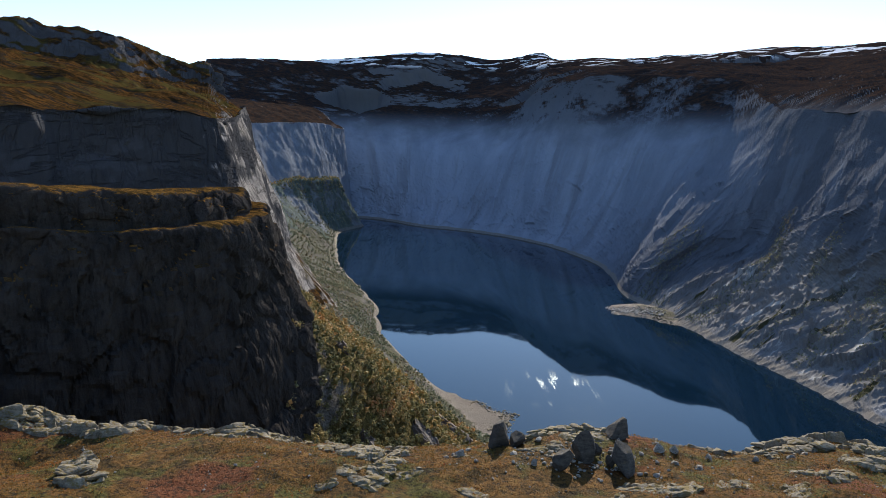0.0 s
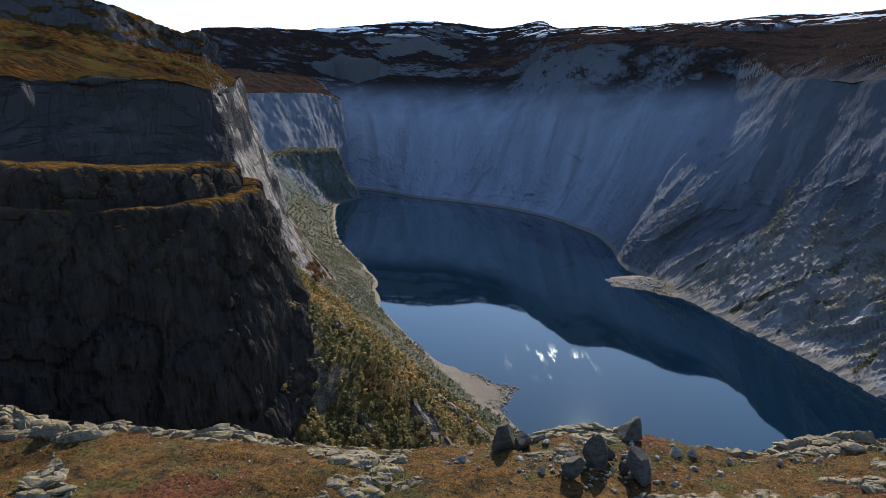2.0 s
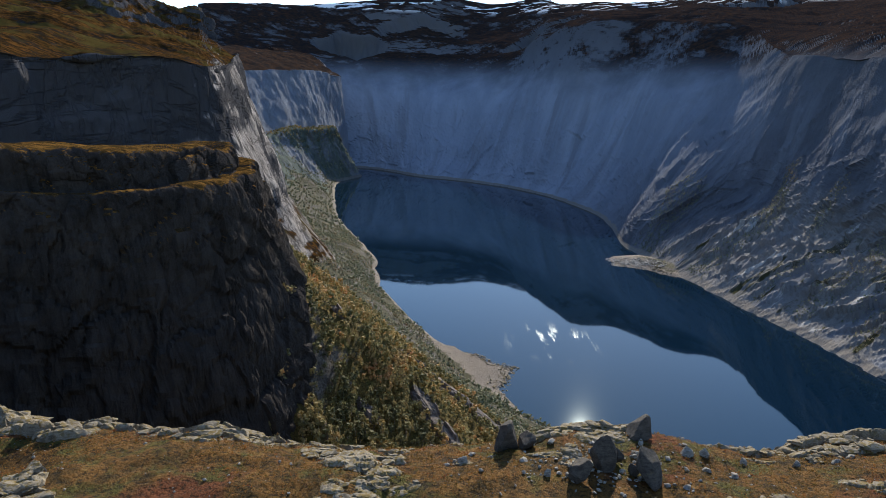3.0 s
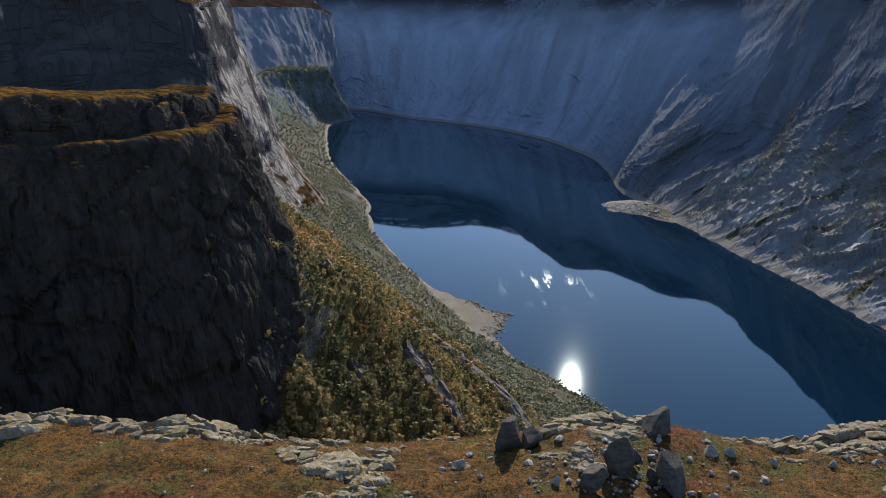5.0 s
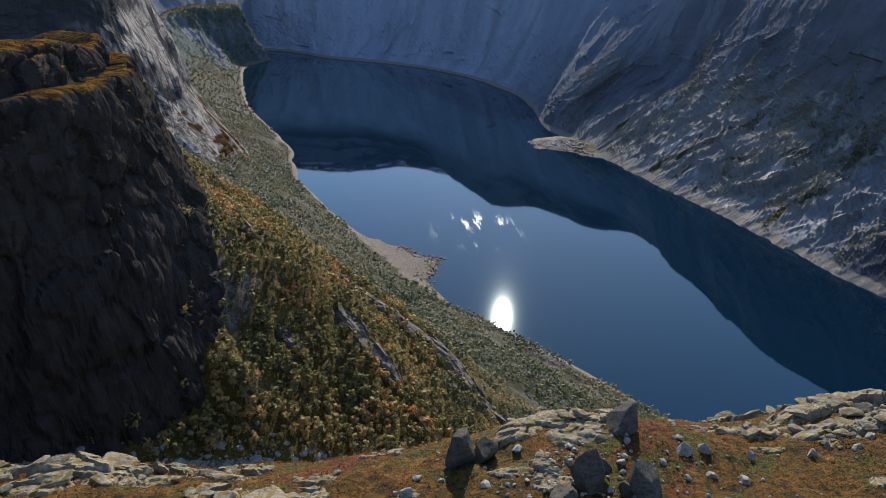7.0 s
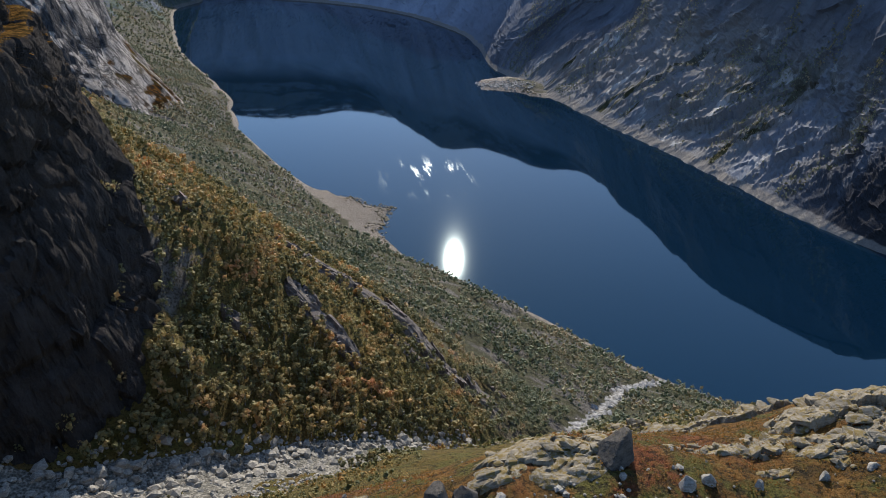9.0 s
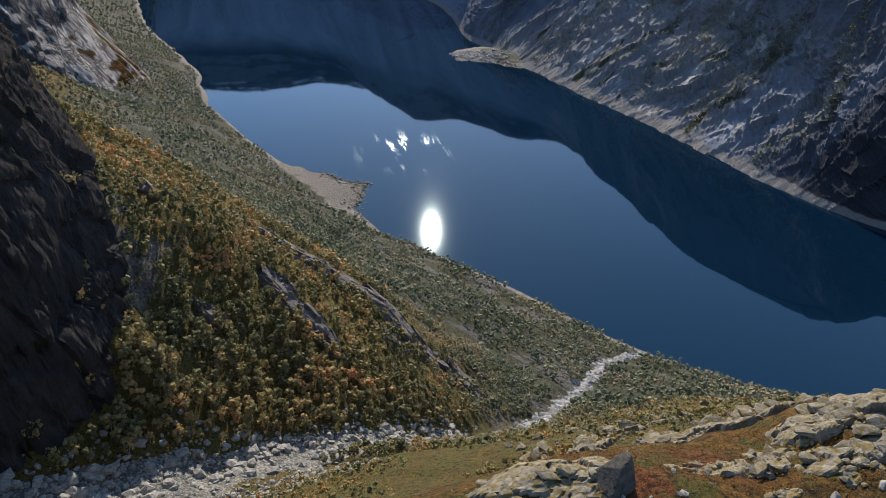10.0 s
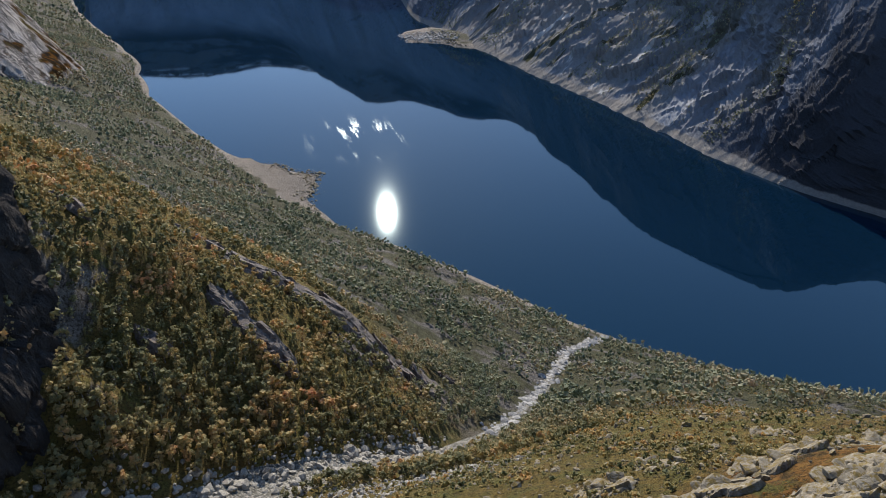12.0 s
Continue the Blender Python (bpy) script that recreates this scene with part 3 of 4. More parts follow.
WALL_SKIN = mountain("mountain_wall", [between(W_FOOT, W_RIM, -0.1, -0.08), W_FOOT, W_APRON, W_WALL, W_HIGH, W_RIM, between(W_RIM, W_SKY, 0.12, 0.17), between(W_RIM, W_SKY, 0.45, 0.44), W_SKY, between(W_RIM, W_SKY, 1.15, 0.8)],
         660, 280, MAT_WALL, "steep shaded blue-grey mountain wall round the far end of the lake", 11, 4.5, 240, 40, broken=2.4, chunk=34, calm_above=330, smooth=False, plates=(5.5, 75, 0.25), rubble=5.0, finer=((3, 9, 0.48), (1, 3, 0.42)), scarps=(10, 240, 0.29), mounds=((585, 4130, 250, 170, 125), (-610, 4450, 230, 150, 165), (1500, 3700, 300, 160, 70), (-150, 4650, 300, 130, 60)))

# wooded headland on the far left shore, and the cliffs above it
H_FOOT = [(-250, 1900, -6), (-330, 2200, -6), (-390, 2550, -6), (-450, 2850, -6), (-480, 2990, -6), (-440, 3120, -6), (-385, 3285, -6), (-430, 3420, -10)]
H_RIDGE = [(-560, 2050, 150), (-620, 2330, 190), (-677, 2619, 215), (-630, 2830, 245), (-580, 2960, 232), (-530, 3060, 235), (-487, 3130, 225), (-474, 3215, 95)]
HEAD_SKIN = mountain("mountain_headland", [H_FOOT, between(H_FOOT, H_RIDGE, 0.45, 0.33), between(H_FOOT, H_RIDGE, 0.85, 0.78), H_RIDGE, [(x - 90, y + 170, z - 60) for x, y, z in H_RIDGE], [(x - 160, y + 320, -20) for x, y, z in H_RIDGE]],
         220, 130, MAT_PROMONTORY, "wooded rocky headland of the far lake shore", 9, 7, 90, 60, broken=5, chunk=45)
P_FOOT = [(-790, 2250, 150), (-740, 2560, 190), (-670, 2850, 230), (-590, 3120, 210), (-540, 3300, 150), (-490, 3560, 60), (-500, 3640, 0), (-640, 3900, 0)]
P_RIM = [(-930, 2450, 545), (-850, 2720, 500), (-808, 2850, 470), (-679, 3132, 481), (-618, 3349, 481), (-545, 3550, 464), (-560, 3680, 470), (-760, 4000, 520)]
P_TOP = [(-1300, 2750, 640), (-1150, 3050, 610), (-1050, 3300, 570), (-950, 3500, 560), (-880, 3620, 565), (-760, 3850, 560), (-780, 4000, 580), (-900, 4150, 600)]
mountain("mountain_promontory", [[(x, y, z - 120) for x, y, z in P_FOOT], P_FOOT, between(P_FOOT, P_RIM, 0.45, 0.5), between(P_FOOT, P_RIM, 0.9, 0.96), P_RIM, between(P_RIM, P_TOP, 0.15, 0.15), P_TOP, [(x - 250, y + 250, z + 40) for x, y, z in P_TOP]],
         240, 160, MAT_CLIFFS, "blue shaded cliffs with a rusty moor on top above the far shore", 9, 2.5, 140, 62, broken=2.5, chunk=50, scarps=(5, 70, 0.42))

# left mountain: dark front cliff, slabs towards the lake, moor on top
L_FOOT = [(-650, 430, 180), (-560, 620, 190), (-500, 790, 200), (-470, 880, 205), (-400, 985, 205), (-350, 1070, 190), (-310, 1130, 158), (-245, 1212, 95), (-203, 1330, 70), (-215, 1450, 40), (-260, 1600, 40), (-330, 1760, 40), (-450, 1900, 40)]
L_RIM = [(-690, 520, 424), (-597, 674, 425), (-540, 842, 434), (-507, 931, 438), (-443, 1029, 446), (-395, 1100, 441), (-380, 1140, 436), (-388, 1230, 434), (-410, 1370, 442), (-445, 1500, 456), (-475, 1620, 467), (-560, 1760, 460), (-680, 1880, 450)]
L_PLAT = [(-950, 800, 510), (-850, 950, 508), (-753, 1180, 508), (-667, 1231, 506), (-590, 1270, 497), (-520, 1300, 488), (-480, 1320, 480), (-470, 1370, 478), (-480, 1440, 480), (-500, 1540, 484), (-520, 1650, 488), (-600, 1800, 480), (-710, 1920, 470)]
L_SKY = [(-1500, 1200, 650), (-1247, 1434, 649), (-1015, 1606, 662), (-910, 1668, 648), (-826, 1711, 634), (-778, 1788, 620), (-736, 1860, 602), (-690, 1890, 604), (-654, 1890, 606), (-635, 1885, 588), (-620, 1870, 570), (-660, 1900, 540), (-730, 2000, 500)]
L_MID = [(a[0] + (b[0] - a[0]) * f, a[1] + (b[1] - a[1]) * f, a[2] + (b[2] - a[2]) * u) for a, b, f, u in zip(L_FOOT, L_RIM, [0.5] * 5 + [0.5, 0.5, 0.5, 0.5, 0.5, 0.5, 0.5, 0.5], [0.5] * 5 + [0.45, 0.38, 0.3, 0.3, 0.32, 0.33, 0.35, 0.35])]
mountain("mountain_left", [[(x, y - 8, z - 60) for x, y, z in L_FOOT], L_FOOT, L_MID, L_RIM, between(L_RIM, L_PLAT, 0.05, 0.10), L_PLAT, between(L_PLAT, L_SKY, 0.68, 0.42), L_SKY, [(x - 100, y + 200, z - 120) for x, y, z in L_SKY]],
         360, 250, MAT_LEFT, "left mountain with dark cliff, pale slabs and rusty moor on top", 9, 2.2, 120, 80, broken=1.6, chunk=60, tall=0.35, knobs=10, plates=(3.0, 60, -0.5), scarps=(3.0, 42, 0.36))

# near buttress
B_FOOT = [(-330, 60, 330), (-240, 135, 300), (-185, 180, 293), (-150, 203, 290), (-121, 216, 283), (-95, 228, 278), (-72, 240, 275), (-57, 258, 284), (-55, 283, 299), (-60, 308, 325), (-72, 345, 325), (-110, 430, 290)]
B_RIM = [(-360, 80, 408), (-270, 150, 405), (-205, 192, 404), (-172, 214, 402), (-150, 234, 401), (-136, 250, 399), (-120, 264, 398), (-107, 282, 397), (-99, 303, 397), (-97, 322, 392), (-110, 365, 392), (-150, 440, 385)]
B_HIGH = [(x + dx, y + dy, z - 8) for (x, y, z), (dx, dy) in zip(B_RIM, [(-60, 60)] * 6 + [(-56, 56), (-48, 50), (-40, 44), (-36, 36), (-30, 20), (-30, 10)])]
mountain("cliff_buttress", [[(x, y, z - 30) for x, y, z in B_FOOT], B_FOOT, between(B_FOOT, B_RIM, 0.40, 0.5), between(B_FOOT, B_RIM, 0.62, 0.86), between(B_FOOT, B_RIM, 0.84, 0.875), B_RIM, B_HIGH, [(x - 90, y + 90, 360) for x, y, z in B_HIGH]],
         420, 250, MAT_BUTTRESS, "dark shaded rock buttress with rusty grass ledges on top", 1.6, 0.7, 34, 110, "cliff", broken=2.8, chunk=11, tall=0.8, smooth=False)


# ---- rocks ----
def ico(level):
    bm = bmesh.new()
    bmesh.ops.create_icosphere(bm, subdivisions=level, radius=1)
    v = np.array([q.co[:] for q in bm.verts])
    f = np.array([[q.index for q in face.verts] for face in bm.faces])
    bm.free()
    return v / np.linalg.norm(v, axis=1, keepdims=True), f


ICO = {k: ico(k) for k in (1, 2, 3, 4)}


def block(rng, size, level=3, planes=11, rough=0.03, sharp=0.012):
    """An angular stone: a ball cut by six jittered box planes and a few more, its faces slightly rough. size: its full width, depth and height."""
    v, f = ICO[level]
    n = np.concatenate([np.vstack([np.eye(3), -np.eye(3)]) + rng.normal(size=(6, 3)) * 0.46, rng.normal(size=(max(planes - 6, 1), 3))])
    n /= np.linalg.norm(n, axis=1, keepdims=True)
    d = np.concatenate([rng.uniform(0.5, 0.72, 6), rng.uniform(0.55, 0.85, max(planes - 6, 1))])
    reach = np.where(v @ n.T > 0.05, d / np.maximum(v @ n.T, 0.05), 9.0)
    r = -sharp * np.log(np.exp(-np.minimum(reach, 1.1) / sharp).sum(1) + 1e-300)
    q = v * r[:, None]
    q = q * (1 + rough * fbm(q + rng.uniform(0, 50, 3), 0.45, 3, 0.6, 7))[:, None]
    q = q / (q.max(0) - q.min(0)) * np.asarray(size, float)
    return q, f


def turned(q, rx=0, ry=0, rz=0):
    m = np.array(Euler((radians(rx), radians(ry), radians(rz))).to_matrix())
    return q @ m.T


def joined(pieces):
    verts, faces, at = [], [], 0
    for v, f in pieces:
        verts.append(v)
        faces.append(np.asarray(f) + at)
        at += len(v)
    return np.concatenate(verts), np.concatenate(faces)


def quick_mesh(name, verts, faces, smooth=False):
    """A mesh from arrays, all faces with one count of corners."""
    me = bpy.data.meshes.new(name)
    k = faces.shape[1]
    me.vertices.add(len(verts))
    me.vertices.foreach_set("co", np.ascontiguousarray(verts, np.float32).ravel())
    me.loops.add(faces.size)
    me.loops.foreach_set("vertex_index", np.ascontiguousarray(faces, np.int32).ravel())
    me.polygons.add(len(faces))
    me.polygons.foreach_set("loop_start", np.arange(0, faces.size, k, dtype=np.int32))
    me.polygons.foreach_set("use_smooth", np.full(len(faces), smooth))
    me.update(calc_edges=True)
    me.validate()
    return me


def rock_material(name, pale, dark, moss=0.25, size=1.0, bare=0.56):
    g = Graph(name)
    grain, blotch = g.noise(0.22 * size, 8, 0.72), g.noise(1.4 * size, 6, 0.65)
    band = g.noise(0.7 * size, 5, 0.6, (0.35, 1, 2.6), (18, 12, 30))
    f = g.calc("ADD", g.calc("MULTIPLY", blotch, 0.4), g.calc("ADD", g.calc("MULTIPLY", grain, 0.3), g.calc("MULTIPLY", band, 0.3)))
    colour = g.ramp(f, (0.36, dark), (0.5, [0.45 * a + 0.55 * b for a, b in zip(dark, pale)]), (0.62, pale))
    seam = g.noise(1.1 * size, 4, 0.55, (0.25, 0.6, 3.2), (24, 18, 40), 0.6)
    colour = g.mix(g.step(g.calc("ABSOLUTE", g.calc("SUBTRACT", seam, 0.5)), 0.0, 0.03, 0.4, 0), colour, [0.4 * c for c in dark])
    lichen = g.calc("MULTIPLY", g.step(g.noise(0.8 * size, 7, 0.7), bare, bare + 0.08), g.step(g.up(), 0.2, 0.8, 0.0, moss))
    colour = g.mix(lichen, colour, (0.15, 0.105, 0.03))
    h = g.calc("ADD", g.calc("MULTIPLY", band, 1.2), g.calc("ADD", grain, g.step(g.calc("ABSOLUTE", g.calc("SUBTRACT", seam, 0.5)), 0.0, 0.05, -0.35, 0.0)))
    return g.done(colour, 0.88, g.bump(h, 1.0, 0.06 * size), 0.25)


MAT_BOULDER = rock_material("dark_boulder", (0.12, 0.105, 0.085), (0.016, 0.014, 0.0115), 0.4)
MAT_OUTCROP = rock_material("pale_gneiss", (0.32, 0.272, 0.19), (0.085, 0.07, 0.046), 1.0, 1.2, 0.48)
MAT_STONE = rock_material("grey_stone", (0.42, 0.385, 0.315), (0.10, 0.09, 0.073), 0.25, 0.8)
MAT_SLAB = rock_material("spur_slab", (0.20, 0.165, 0.14), (0.04, 0.034, 0.03), 0.6, 2.4)
MAT_WHITE = rock_material("washed_rock", (0.46, 0.44, 0.40), (0.11, 0.104, 0.095), 0.0, 1.6)


def floor_z(x, y):
    return float(ground_height([x], [y])[0])


def stone_thing(name, x, y, size, turn, mat, label, category, group="", seed=1, sink=0.18, level=4, planes=9):
    rng = np.random.default_rng(seed)
    v, f = block(rng, size, level, planes, 0.035, 0.004)
    v[:, :2] *= 1 - 0.42 * (v[:, 2:] / size[2]) + 0.05 * rng.normal()
    v = turned(v, *turn)
    v[:, 2] -= v[:, 2].min()
    ob = new(name, quick_mesh(name, v, f))
    ob.data.materials.append(mat)
    ob.location = (x, y, floor_z(x, y) - sink * size[2])
    return tagged(ob, label, category, group)


# standing boulders on the moor: place, size, turn, seed
STONES = "boulders on the moor"
for x, y, size, turn, seed, text in (
    (12.0, 124.5, (4.2, 3.8, 6.6), (8, -12, 20), 3, "tall dark boulder leaning on the moor"),
    (15.6, 125.4, (4.0, 3.4, 3.4), (0, 10, 50), 4, "squat grey boulder beside a taller one"),
    (36.0, 129.5, (5.0, 4.6, 4.8), (0, 6, 10), 15, "large dark boulder on the brink of the slope"),
    (26.4, 117.4, (3.9, 3.6, 6.8), (-6, 8, 35), 6, "tall dark standing boulder"),
    (33.3, 115.4, (4.6, 3.8, 6.6), (-10, 14, 70), 17, "slanting grey boulder with flat pale faces"),
    (22.0, 112.8, (4.4, 4.0, 4.4), (0, 0, 15), 8, "dark blocky boulder with a level top"),
    (29.2, 119.2, (2.4, 2.2, 3.4), (0, 20, 0), 9, "pointed grey boulder wedged between larger ones"),
    (31.2, 115.6, (2.0, 1.6, 2.6), (10, 0, 0), 10, "small pale splinter of rock"),
):
    stone_thing("boulder", x, y, size, turn, MAT_BOULDER, text, "boulder", STONES, seed, 0.12)
for x, y, size, turn, seed in (
    (42.0, 123.0, (3.4, 2.6, 2.8), (0, 0, 20), 21), (45.2, 123.6, (2.8, 2.6, 3.2), (5, 0, 60), 22), (43.8, 118.6, (2.4, 1.8, 1.6), (0, 0, 0), 23),
    (51.4, 122.2, (2.0, 1.8, 2.4), (0, 12, 30), 24), (60.2, 121.9, (2.2, 2.0, 2.4), (0, 0, 10), 25), (25.8, 121.5, (1.8, 1.4, 1.2), (0, 0, 40), 26),
    (23.2, 119.4, (1.7, 1.5, 1.3), (0, 0, 5), 27), (17.2, 113.5, (1.8, 1.5, 2.4), (0, 15, 0), 28), (20.6, 113.8, (1.5, 1.3, 1.6), (0, 0, 0), 29),
    (4.2, 117.8, (2.4, 2.2, 2.6), (0, 0, 25), 30), (3.0, 118.6, (1.6, 1.2, 1.0), (0, 0, 80), 31), (1.8, 117.2, (1.5, 1.4, 0.9), (0, 0, 10), 32),
    (33.0, 121.6, (2.2, 1.6, 1.4), (0, 0, 15), 33), (27.2, 123.9, (1.6, 1.4, 1.2), (0, 0, 65), 34), (36.6, 120.1, (1.8, 1.4, 1.2), (0, 0, 35), 35),
    (48.0, 117.6, (2.6, 1.8, 1.5), (0, 0, 70), 36), (38.9, 112.9, (1.9, 1.7, 1.1), (0, 0, 20), 37), (9.0, 120.7, (1.4, 1.2, 1.0), (0, 0, 0), 38),
    (66.5, 121.8, (2.6, 1.8, 1.7), (0, 0, 22), 39), (70.8, 124.6, (2.2, 1.9, 2.0), (0, 0, 48), 40),
):
    stone_thing("rock", x, y, [0.68 * c for c in size], turn, MAT_STONE, "weathered grey rock lying in autumn heath", "rock", "small rocks on the moor", seed, 0.38, 3, 9)


def slab_skin(x, y, length, depth, height, turn, seed, step=0.34):
    """Bare rock breaking through the ground: a low swell, split by joints into slabs that dip one way, its edge ragged and sunk."""
    nu, nv = int(length * 1.5 / step) + 2, int(depth * 1.7 / step) + 2
    u, v = np.meshgrid(np.linspace(-1.15, 1.15, nu), np.linspace(-1.15, 1.15, nv))
    a, b = u.ravel() * length * 0.65, v.ravel() * depth * 0.74
    c, s = math.cos(radians(turn)), math.sin(radians(turn))
    px, py = x + a * c - b * s, y + a * s + b * c
    p = np.stack([px, py, np.zeros_like(px)], 1)
    wa, wb = a + 0.5 * fbm(p, 4, 2, 0.5, seed), b + 0.5 * fbm(p, 4, 2, 0.5, seed + 1)
    cell = min(max(1.6, 0.42 * depth), 4.0)
    value, joint = facets(wa * 0.62 + 0.25 * wb, wb, cell, seed, 0.22)
    value2, joint2 = facets(wa * 0.8 - 0.3 * wb, wb, cell * 0.42, seed + 5, 0.2)
    joint, joint2 = np.clip(joint * 3.5, 0, 1), np.clip(joint2 * 3.0, 0, 1)
    edge = 0.9 - np.hypot(u, v).ravel() ** 2 + 0.30 * fbm(p, max(3.0, 0.45 * length), 2, 0.5, seed + 9) + 0.16 * value
    rise = np.clip(edge / 0.35, -0.3, 1)
    dip = 0.10 * height * (a * 0.5 - b) / max(depth, 1)
    z = height * (0.20 * rise + 0.20 * value * np.clip(rise, 0.1, 1)) + dip * np.clip(rise, 0, 1) + 0.05 * value2 * min(height, 2.5) - min(0.7, 0.2 * height) * (1 - joint) - min(0.16, 0.05 * height) * (1 - joint2) + 0.03 * fbm(p, 0.9, 3, 0.55, seed + 13)
    z = np.where(edge < 0, np.minimum(z, -0.35 + 0.3 * edge), z) - 0.05
    return np.stack([px, py, ground_height(px, py) + z], 1), grid_faces(nu, nv)


def outcrop(x, y, length, depth, height, turn, seed, count, mat=MAT_OUTCROP, name="rock_outcrop", label="pale lichened gneiss outcrop breaking through the heath", tilt=8, step=0.34):
    """One outcrop: a jointed slab in the ground with a few loose blocks on it."""
    rng = np.random.default_rng(seed)
    whole = new(name)
    at0 = np.array((x, y, floor_z(x, y)))
    whole.location = at0
    v, f = slab_skin(x, y, length, depth, height, turn, seed, step)
    piece = new("slab", quick_mesh("slab", v - at0, f))
    piece.data.materials.append(mat)
    piece.parent = whole
    c, s = math.cos(radians(turn)), math.sin(radians(turn))
    count = 4 + count // 2
    a, b = rng.uniform(-0.5, 0.5, count) * length, rng.uniform(-0.5, 0.5, count) * depth
    px, py = x + a * c - b * s, y + a * s + b * c
    pz = ground_height(px, py)
    for k in range(count):
        big = rng.uniform(0.25, 0.7) * min(depth, 4.5) * (0.45 + 0.12 * min(height, 4.0))
        size = (big * rng.uniform(1.2, 2.1), big * rng.uniform(0.8, 1.3), big * rng.uniform(0.35, 0.6))
        v, f = block(rng, size, 3, 8, 0.015, 0.004)
        v = turned(v, rng.normal() * tilt, rng.normal() * tilt, turn + rng.normal() * 25)
        piece = new("block", quick_mesh("block", v + (px[k], py[k], pz[k] + 0.16 * height + 0.08 * size[2]) - at0, f))
        piece.data.materials.append(mat)
        piece.parent = whole
    return tagged(whole, label, "rock outcrop", "outcrops")


for spec in (
    # crest, from the far left to the gap
    (-84, 133, 16, 7, 5.0, -8, 201, 14), (-72, 131, 12, 6, 4.4, -14, 202, 11), (-63, 126.5, 10, 6, 3.2, 10, 203, 8), (-60, 108, 5, 6, 5, 30, 204, 6), (-57, 103, 6, 5, 3, 0, 205, 5),
    (-52, 131, 7, 4, 2.4, 0, 206, 6), (-44, 130.5, 9, 4.5, 3.4, 8, 207, 8), (-37, 130, 11, 6, 4.0, 5, 208, 11), (-31, 130, 7, 4, 2.8, -5, 209, 7), (-40, 124, 7, 4.5, 2.2, 12, 210, 5),
    (-24, 131.5, 8, 3.2, 2.2, -10, 211, 6), (-17, 130.5, 7, 3, 2.0, -18, 212, 6), (-15, 118, 8, 8, 2.2, 40, 213, 9), (-10.5, 115, 5, 8, 1.6, 70, 214, 8), (-7, 124, 5, 3, 1.4, 0, 215, 5), (-11, 106, 5, 5, 1.2, 0, 216, 4),
    (2, 131.5, 6, 2.5, 1.6, 10, 217, 5),
    (-79, 128, 12, 5, 2.6, 5, 290, 9), (-68, 134, 9, 4, 3.0, 0, 291, 7), (-58, 131.5, 9, 4, 2.6, -6, 292, 8), (-48, 127, 7, 4, 1.8, 15, 293, 6), (-34, 126.5, 8, 4, 2.0, 0, 294, 6), (-28, 126, 6, 3, 1.6, 20, 295, 5), (-20, 127.5, 7, 3, 1.5, -12, 296, 5), (-19, 121, 5, 5, 1.8, 30, 297, 5), (-8, 119, 5, 4, 1.4, 0, 298, 5),
    # right end of the crest
    (69, 136, 9, 6, 4.5, 25, 220, 11), (76, 137, 12, 7, 4.6, 10, 221, 15), (86, 137, 14, 8, 5.0, -5, 222, 16), (97, 138, 14, 9, 5.0, -10, 223, 12), (74, 129, 10, 5, 3.4, 12, 224, 10), (84, 127, 10, 5, 3.2, -6, 225, 9),
    (66, 128, 8, 4.5, 1.8, 0, 226, 6), (58, 131, 9, 4, 1.6, 15, 227, 6), (49, 131, 8, 3, 1.4, -12, 228, 5), (80, 118, 9, 5, 2.4, -20, 229, 7), (40, 106, 7, 4, 1.4, 10, 230, 5), (34.5, 107, 7, 4, 1.2, -10, 231, 5), (50, 108, 6, 4, 1.2, 30, 232, 4), (70, 112, 6, 4, 1.5, 10, 233, 5),
    # below the brink
    (57, 147, 10, 5, 3.0, 20, 240, 9), (66, 147, 8, 5, 3.2, -10, 241, 8), (75, 151, 9, 6, 5.0, 35, 242, 9), (56, 162, 8, 6, 4.0, 0, 243, 8), (47, 155, 7, 5, 3.0, 30, 244, 7), (86, 154, 8, 6, 4.0, 0, 245, 8), (70, 166, 7, 5, 3.0, 15, 246, 7),
    (98, 152, 9, 6, 4.0, 20, 247, 8), (38, 158, 6, 5, 3.0, 60, 248, 6), (84, 172, 6, 4, 2.4, 0, 249, 5), (106, 176, 7, 5, 2.6, 20, 250, 5), (120, 210, 6, 4, 2.0, 0, 251, 4), (150, 240, 6, 4, 2.0, 40, 252, 4), (128, 236, 8, 4, 1.6, 10, 253, 5),
):
    outcrop(*spec)
outcrop(27.5, 131.5, 15, 8.5, 2.2, -8, 260, 4, label="broad smooth pale rock slab on the brink", tilt=4)
outcrop(20.5, 129.5, 8, 4, 1.8, 10, 261, 5, label="low pale rock slab at the brink", tilt=5)
rm = np.random.default_rng(44)
for k in range(22):
    outcrop(rm.uniform(-30, 95), rm.uniform(100, 129), rm.uniform(2.2, 5.5), rm.uniform(1.4, 3.0), rm.uniform(0.7, 1.5), rm.uniform(-40, 40), 500 + k, 3, label="small weathered slab half sunk in the heath")

